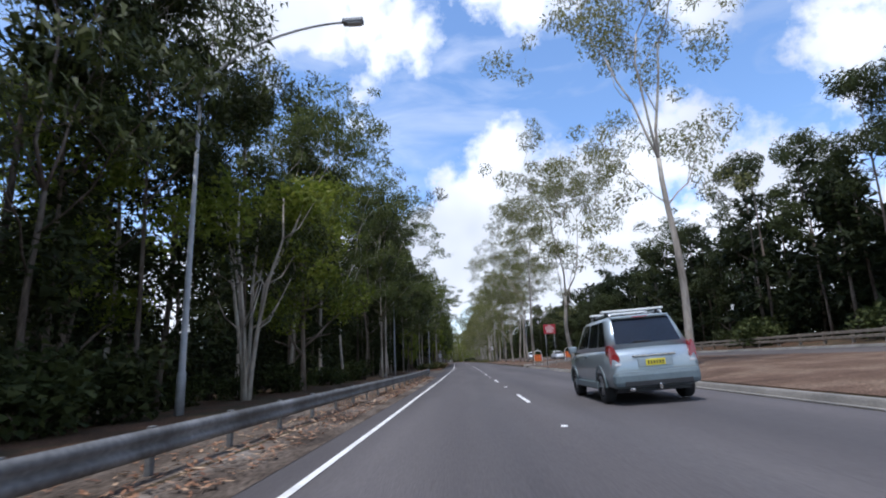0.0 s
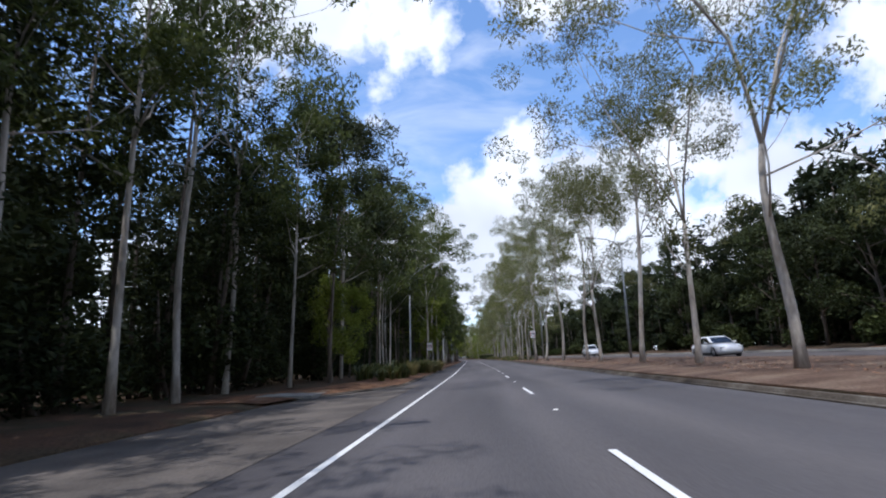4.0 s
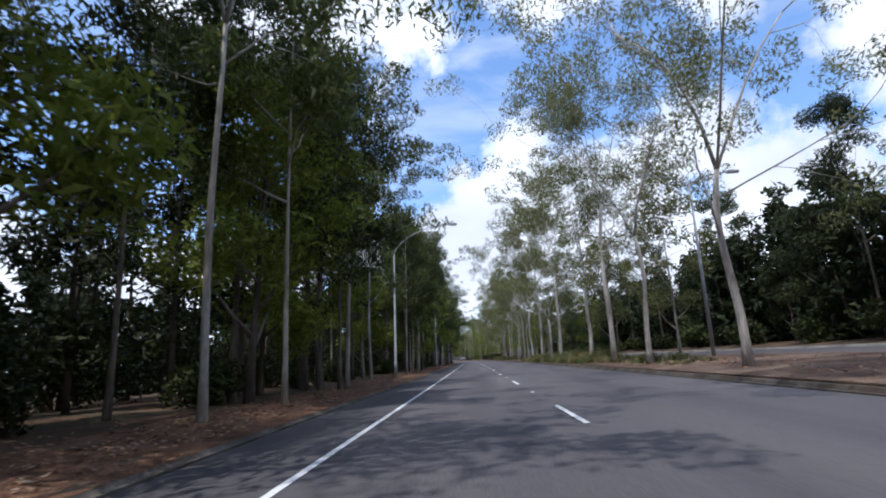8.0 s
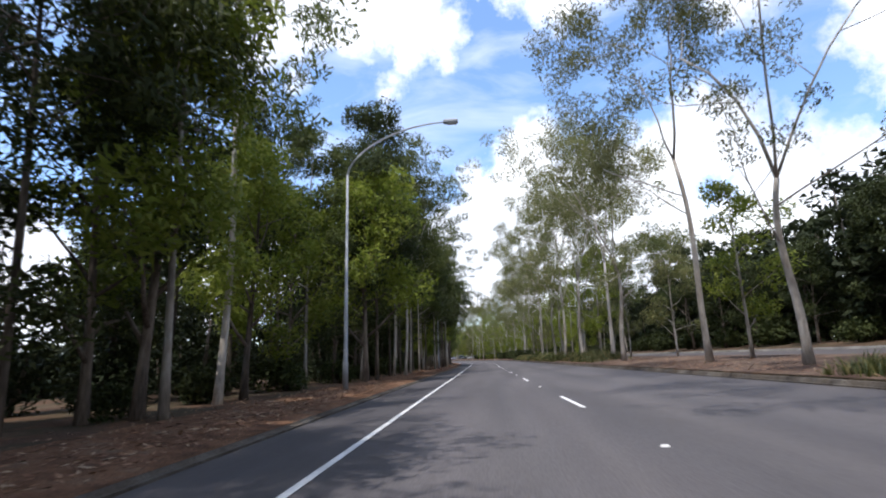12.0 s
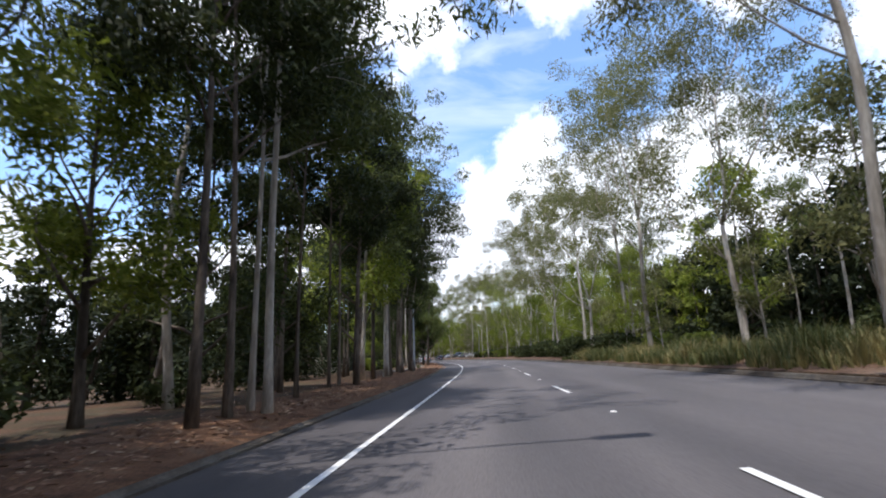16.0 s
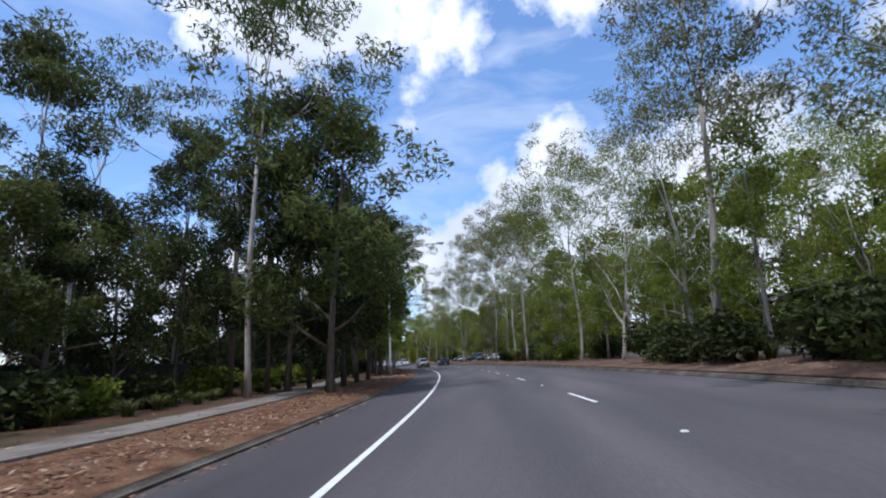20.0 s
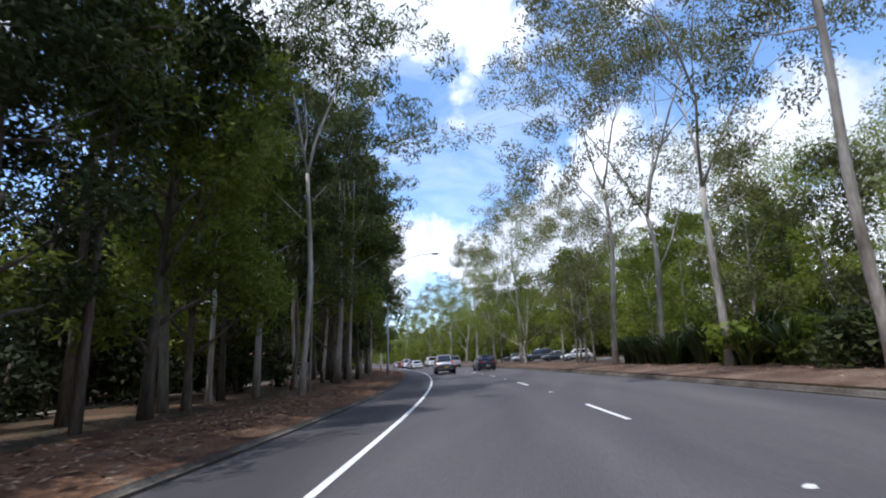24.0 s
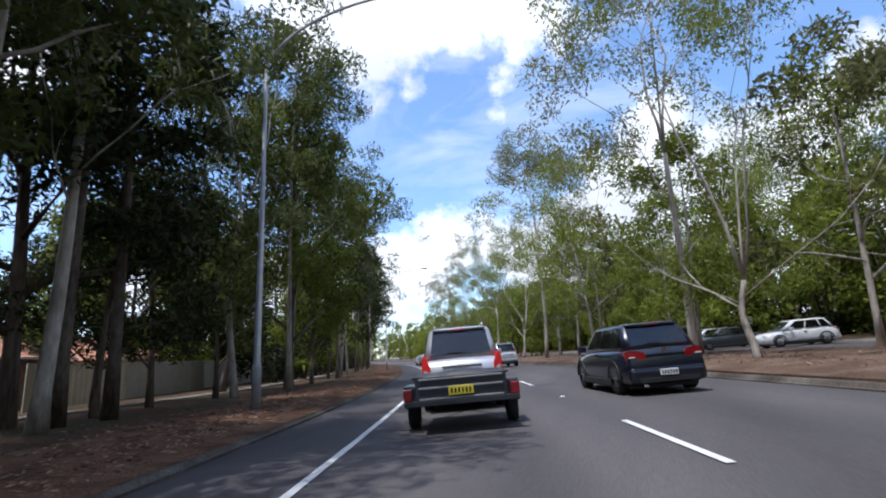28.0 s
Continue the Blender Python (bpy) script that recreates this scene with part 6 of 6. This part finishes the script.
    part("exhaust", boxed(-hw * 0.62, -hw * 0.50, r - 0.02, r + 0.3, clear - 0.04, clear + 0.03, bevel=0.02), M_CHROME, ob)
    part("underbody", boxed(-hw * 0.8, hw * 0.8, r + 0.3, fr - 0.4, clear - 0.08, clear + 0.05), M_BLACK, ob)
    if kind in ("hatch", "suv", "wagon"):
        y0, _, w, z = at(0.97)
        part("roof_spoiler", boxed(-w * 0.86, w * 0.86, y0 - 0.10, y0 + 0.2, H - 0.075, H - 0.03, bevel=0.015), body_mat, ob)
        part("brake_strip", boxed(-0.16, 0.16, y0 - 0.106, y0 - 0.09, H - 0.068, H - 0.045), M_LIT if lit else M_LIGHT_RED, ob)
    if kind == "hatch":
        bm = bmesh.new()
        bmesh.ops.create_cone(bm, cap_ends=True, segments=20, radius1=0.06, radius2=0.055, depth=0.02)
        bmesh.ops.rotate(bm, verts=bm.verts, cent=(0, 0, 0), matrix=Matrix.Rotation(radians(90), 3, "X"))
        bmesh.ops.translate(bm, verts=bm.verts, vec=(0, r - 0.012, belt * 0.93))
        part("badge", bm, M_CHROME, ob)
    if kind in ("suv", "wagon"):
        for sgn in (-1, 1):
            x = sgn * ht * 0.80
            put("roof_rail", tube_mesh("roof_rail", [(x, rt0 + 0.1, H - 0.02), (x, rt0 + 0.2, H + 0.06), (x, rt1 - 0.3, H + 0.06), (x, rt1 - 0.2, H - 0.02)], [0.022] * 4, M_ALLOY, 8), ob)
        part("tow_ball", boxed(-0.03, 0.03, r - 0.13, r + 0.05, clear - 0.03, clear + 0.09, bevel=0.02), M_CHROME, ob)
    if rack:
        for yy in (rt0 + 0.35, rt0 + 1.35):
            rk = part("roof_rack", boxed(-ht * 0.98, ht * 0.98, yy - 0.06, yy + 0.06, H + 0.10, H + 0.14, bevel=0.012), M_WHITE, ob, "pale cross bar")
            for sgn in (-1, 1):
                part("rack_foot", boxed(sgn * ht * 0.80 - 0.04, sgn * ht * 0.80 + 0.04, yy - 0.05, yy + 0.05, H + 0.03, H + 0.11, bevel=0.01), M_BLACK, rk)
    return tagged(ob, label, "car", group)


BLUE_GREY = paint("blue_grey_paint", (0.31, 0.36, 0.385))
SILVER = paint("silver_paint", (0.48, 0.48, 0.50))
NAVY = paint("dark_navy_paint", (0.004, 0.006, 0.015), 0.1)
WHITE_CAR = paint("white_car_paint", (0.72, 0.72, 0.72), 0.0)
DARK_GREY = paint("dark_grey_paint", (0.05, 0.055, 0.06))
GREY_TRIM = plain("grey_trim", (0.12, 0.155, 0.17), 0.45)
RED_CAR = paint("red_car_paint", (0.35, 0.02, 0.02), 0.2)

car(12.6, 3.72, "suv", BLUE_GREY, "blue-grey compact SUV with a pale roof rack", trim_mat=GREY_TRIM, rack=True)
car(429.0, 4.1, "hatch", NAVY, "dark navy five-door hatchback beside a lane dash", turn=2, plate="white")
car(429.25, -0.05, "suv", SILVER, "silver SUV with brake lights on towing a trailer", lit=True, rack=False, plate="white")
car(457, 4.3, "suv", SILVER, "silver SUV with roof rails driving ahead", plate="white", turn=4)

# box trailer behind the silver SUV
ob = new("box_trailer")
p = road(425.0, -0.1, 0.012)
ob.matrix_basis = pose(p.x, p.y, p.z, 0, -2.6, heading(425))
M_TRAIL = plain("dark_painted_steel", (0.045, 0.048, 0.055), 0.4, metal=0.3)
part("tray_floor", boxed(-0.68, 0.68, -0.95, 1.15, 0.50, 0.56), M_TRAIL, ob)
for sgn in (-1, 1):
    part("side_panel", boxed(sgn * 0.68 - 0.02, sgn * 0.68 + 0.02, -0.95, 1.15, 0.46, 0.83, bevel=0.008), M_TRAIL, ob)
    part("mudguard", boxed(sgn * 0.82 - 0.12, sgn * 0.82 + 0.12, -0.40, 0.45, 0.66, 0.70, bevel=0.015), M_TRAIL, ob)
    part("mudguard_flap", boxed(sgn * 0.82 - 0.11, sgn * 0.82 + 0.11, -0.42, -0.39, 0.36, 0.68, bevel=0.01), M_TRAIL, ob)
    part("tail_light", boxed(sgn * 0.82 - 0.065, sgn * 0.82 + 0.065, -1.0, -0.93, 0.50, 0.68, bevel=0.015), M_LIGHT_RED, ob, "red tail light")
    wheel(ob, sgn * 0.82, 0.02, 0.31, 0.18)
part("tailgate", boxed(-0.70, 0.70, -0.98, -0.94, 0.46, 0.82, bevel=0.008), M_TRAIL, ob)
part("front_panel", boxed(-0.70, 0.70, 1.13, 1.17, 0.46, 0.85, bevel=0.008), M_TRAIL, ob)
for z in (0.52, 0.68, 0.81):
    part("tailgate_rib", boxed(-0.64, 0.64, -1.0, -0.975, z - 0.014, z + 0.014, bevel=0.006), M_GALV, ob, "bare steel rib")
part("rear_beam", boxed(-0.88, 0.88, -1.0, -0.94, 0.42, 0.50, bevel=0.01), M_TRAIL, ob)
bm = loft([[(x, y, 0.84 + (0.06 if abs(x) < 0.5 else 0.0) + 0.012 * math.sin(9 * y + 5 * x)) for x in (-0.74, -0.5, 0, 0.5, 0.74)] + [(x, y, 0.82) for x in (0.74, 0, -0.74)] for y in np.linspace(-0.98, 1.18, 9)])
part("tarpaulin", bm, M_BLACK, ob, "black tarpaulin cover", True)
pl = part("number_plate", boxed(-0.19, 0.19, -1.012, -1.0, 0.56, 0.69, bevel=0.004), M_PLATE, ob, "yellow plate")
for j in range(6):
    x = -0.14 + 0.056 * j
    part("character_bar", boxed(x - 0.016, x + 0.016, -1.016, -1.012, 0.585, 0.66), M_BLACK, pl)
put("drawbar", tube_mesh("drawbar", [(0.5, 1.15, 0.44), (0.06, 2.1, 0.42), (0.0, 2.4, 0.44)], [0.035, 0.035, 0.03], M_TRAIL, 8), ob)
put("drawbar", tube_mesh("drawbar", [(-0.5, 1.15, 0.44), (-0.06, 2.1, 0.42)], [0.035, 0.035], M_TRAIL, 8), ob)
tagged(ob, "low dark box trailer under a black tarpaulin", "trailer")

# others: on the far carriageway, and standing far ahead
car(145, 19.4, "wagon", WHITE_CAR, "white four-wheel-drive wagon on the far carriageway", turn=180, plate="white")
car(96, 17.4, "sedan", WHITE_CAR, "white sedan on the far carriageway", turn=180, plate="white")
car(397, 17.5, "sedan", DARK_GREY, "dark grey sedan on the far carriageway", turn=180, plate="white")
for k, (q, l, kd, m, tx) in enumerate([(470, -0.1, "sedan", WHITE_CAR, "white sedan queued far ahead on the road"), (478, -0.1, "hatch", SILVER, "silver hatchback queued far ahead on the road"), (487, -0.1, "suv", WHITE_CAR, "white SUV queued far ahead on the road"),
                                      (496, 0, "hatch", RED_CAR, "red hatchback queued far ahead"), (505, 0, "sedan", SILVER, "silver sedan queued far ahead"), (480, 4.0, "wagon", WHITE_CAR, "white wagon standing far ahead on the road")]):
    car(q, l, kd, m, tx, group="cars queued ahead", plate="white")
for q, l, tn, kd, m in [(452, 19.5, 80, "sedan", DARK_GREY), (456, 20.5, 85, "hatch", SILVER), (462, 20.0, 80, "wagon", DARK_GREY), (470, 19.8, 84, "sedan", SILVER), (478, 20.5, 78, "hatch", DARK_GREY), (446, 20.0, 84, "hatch", WHITE_CAR)]:
    car(q, l, kd, m, "parked car standing beyond the median", turn=tn, group="parked cars", plate="white")

house(346, -30, 100, 14, 9, "brick house with a terracotta roof behind a fence")
house(440.5, -25.5, 105, 11, 8, "brick house with a terracotta roof behind trees")
house(458, -27, 110, 12, 8, "brick house with a terracotta roof behind trees")
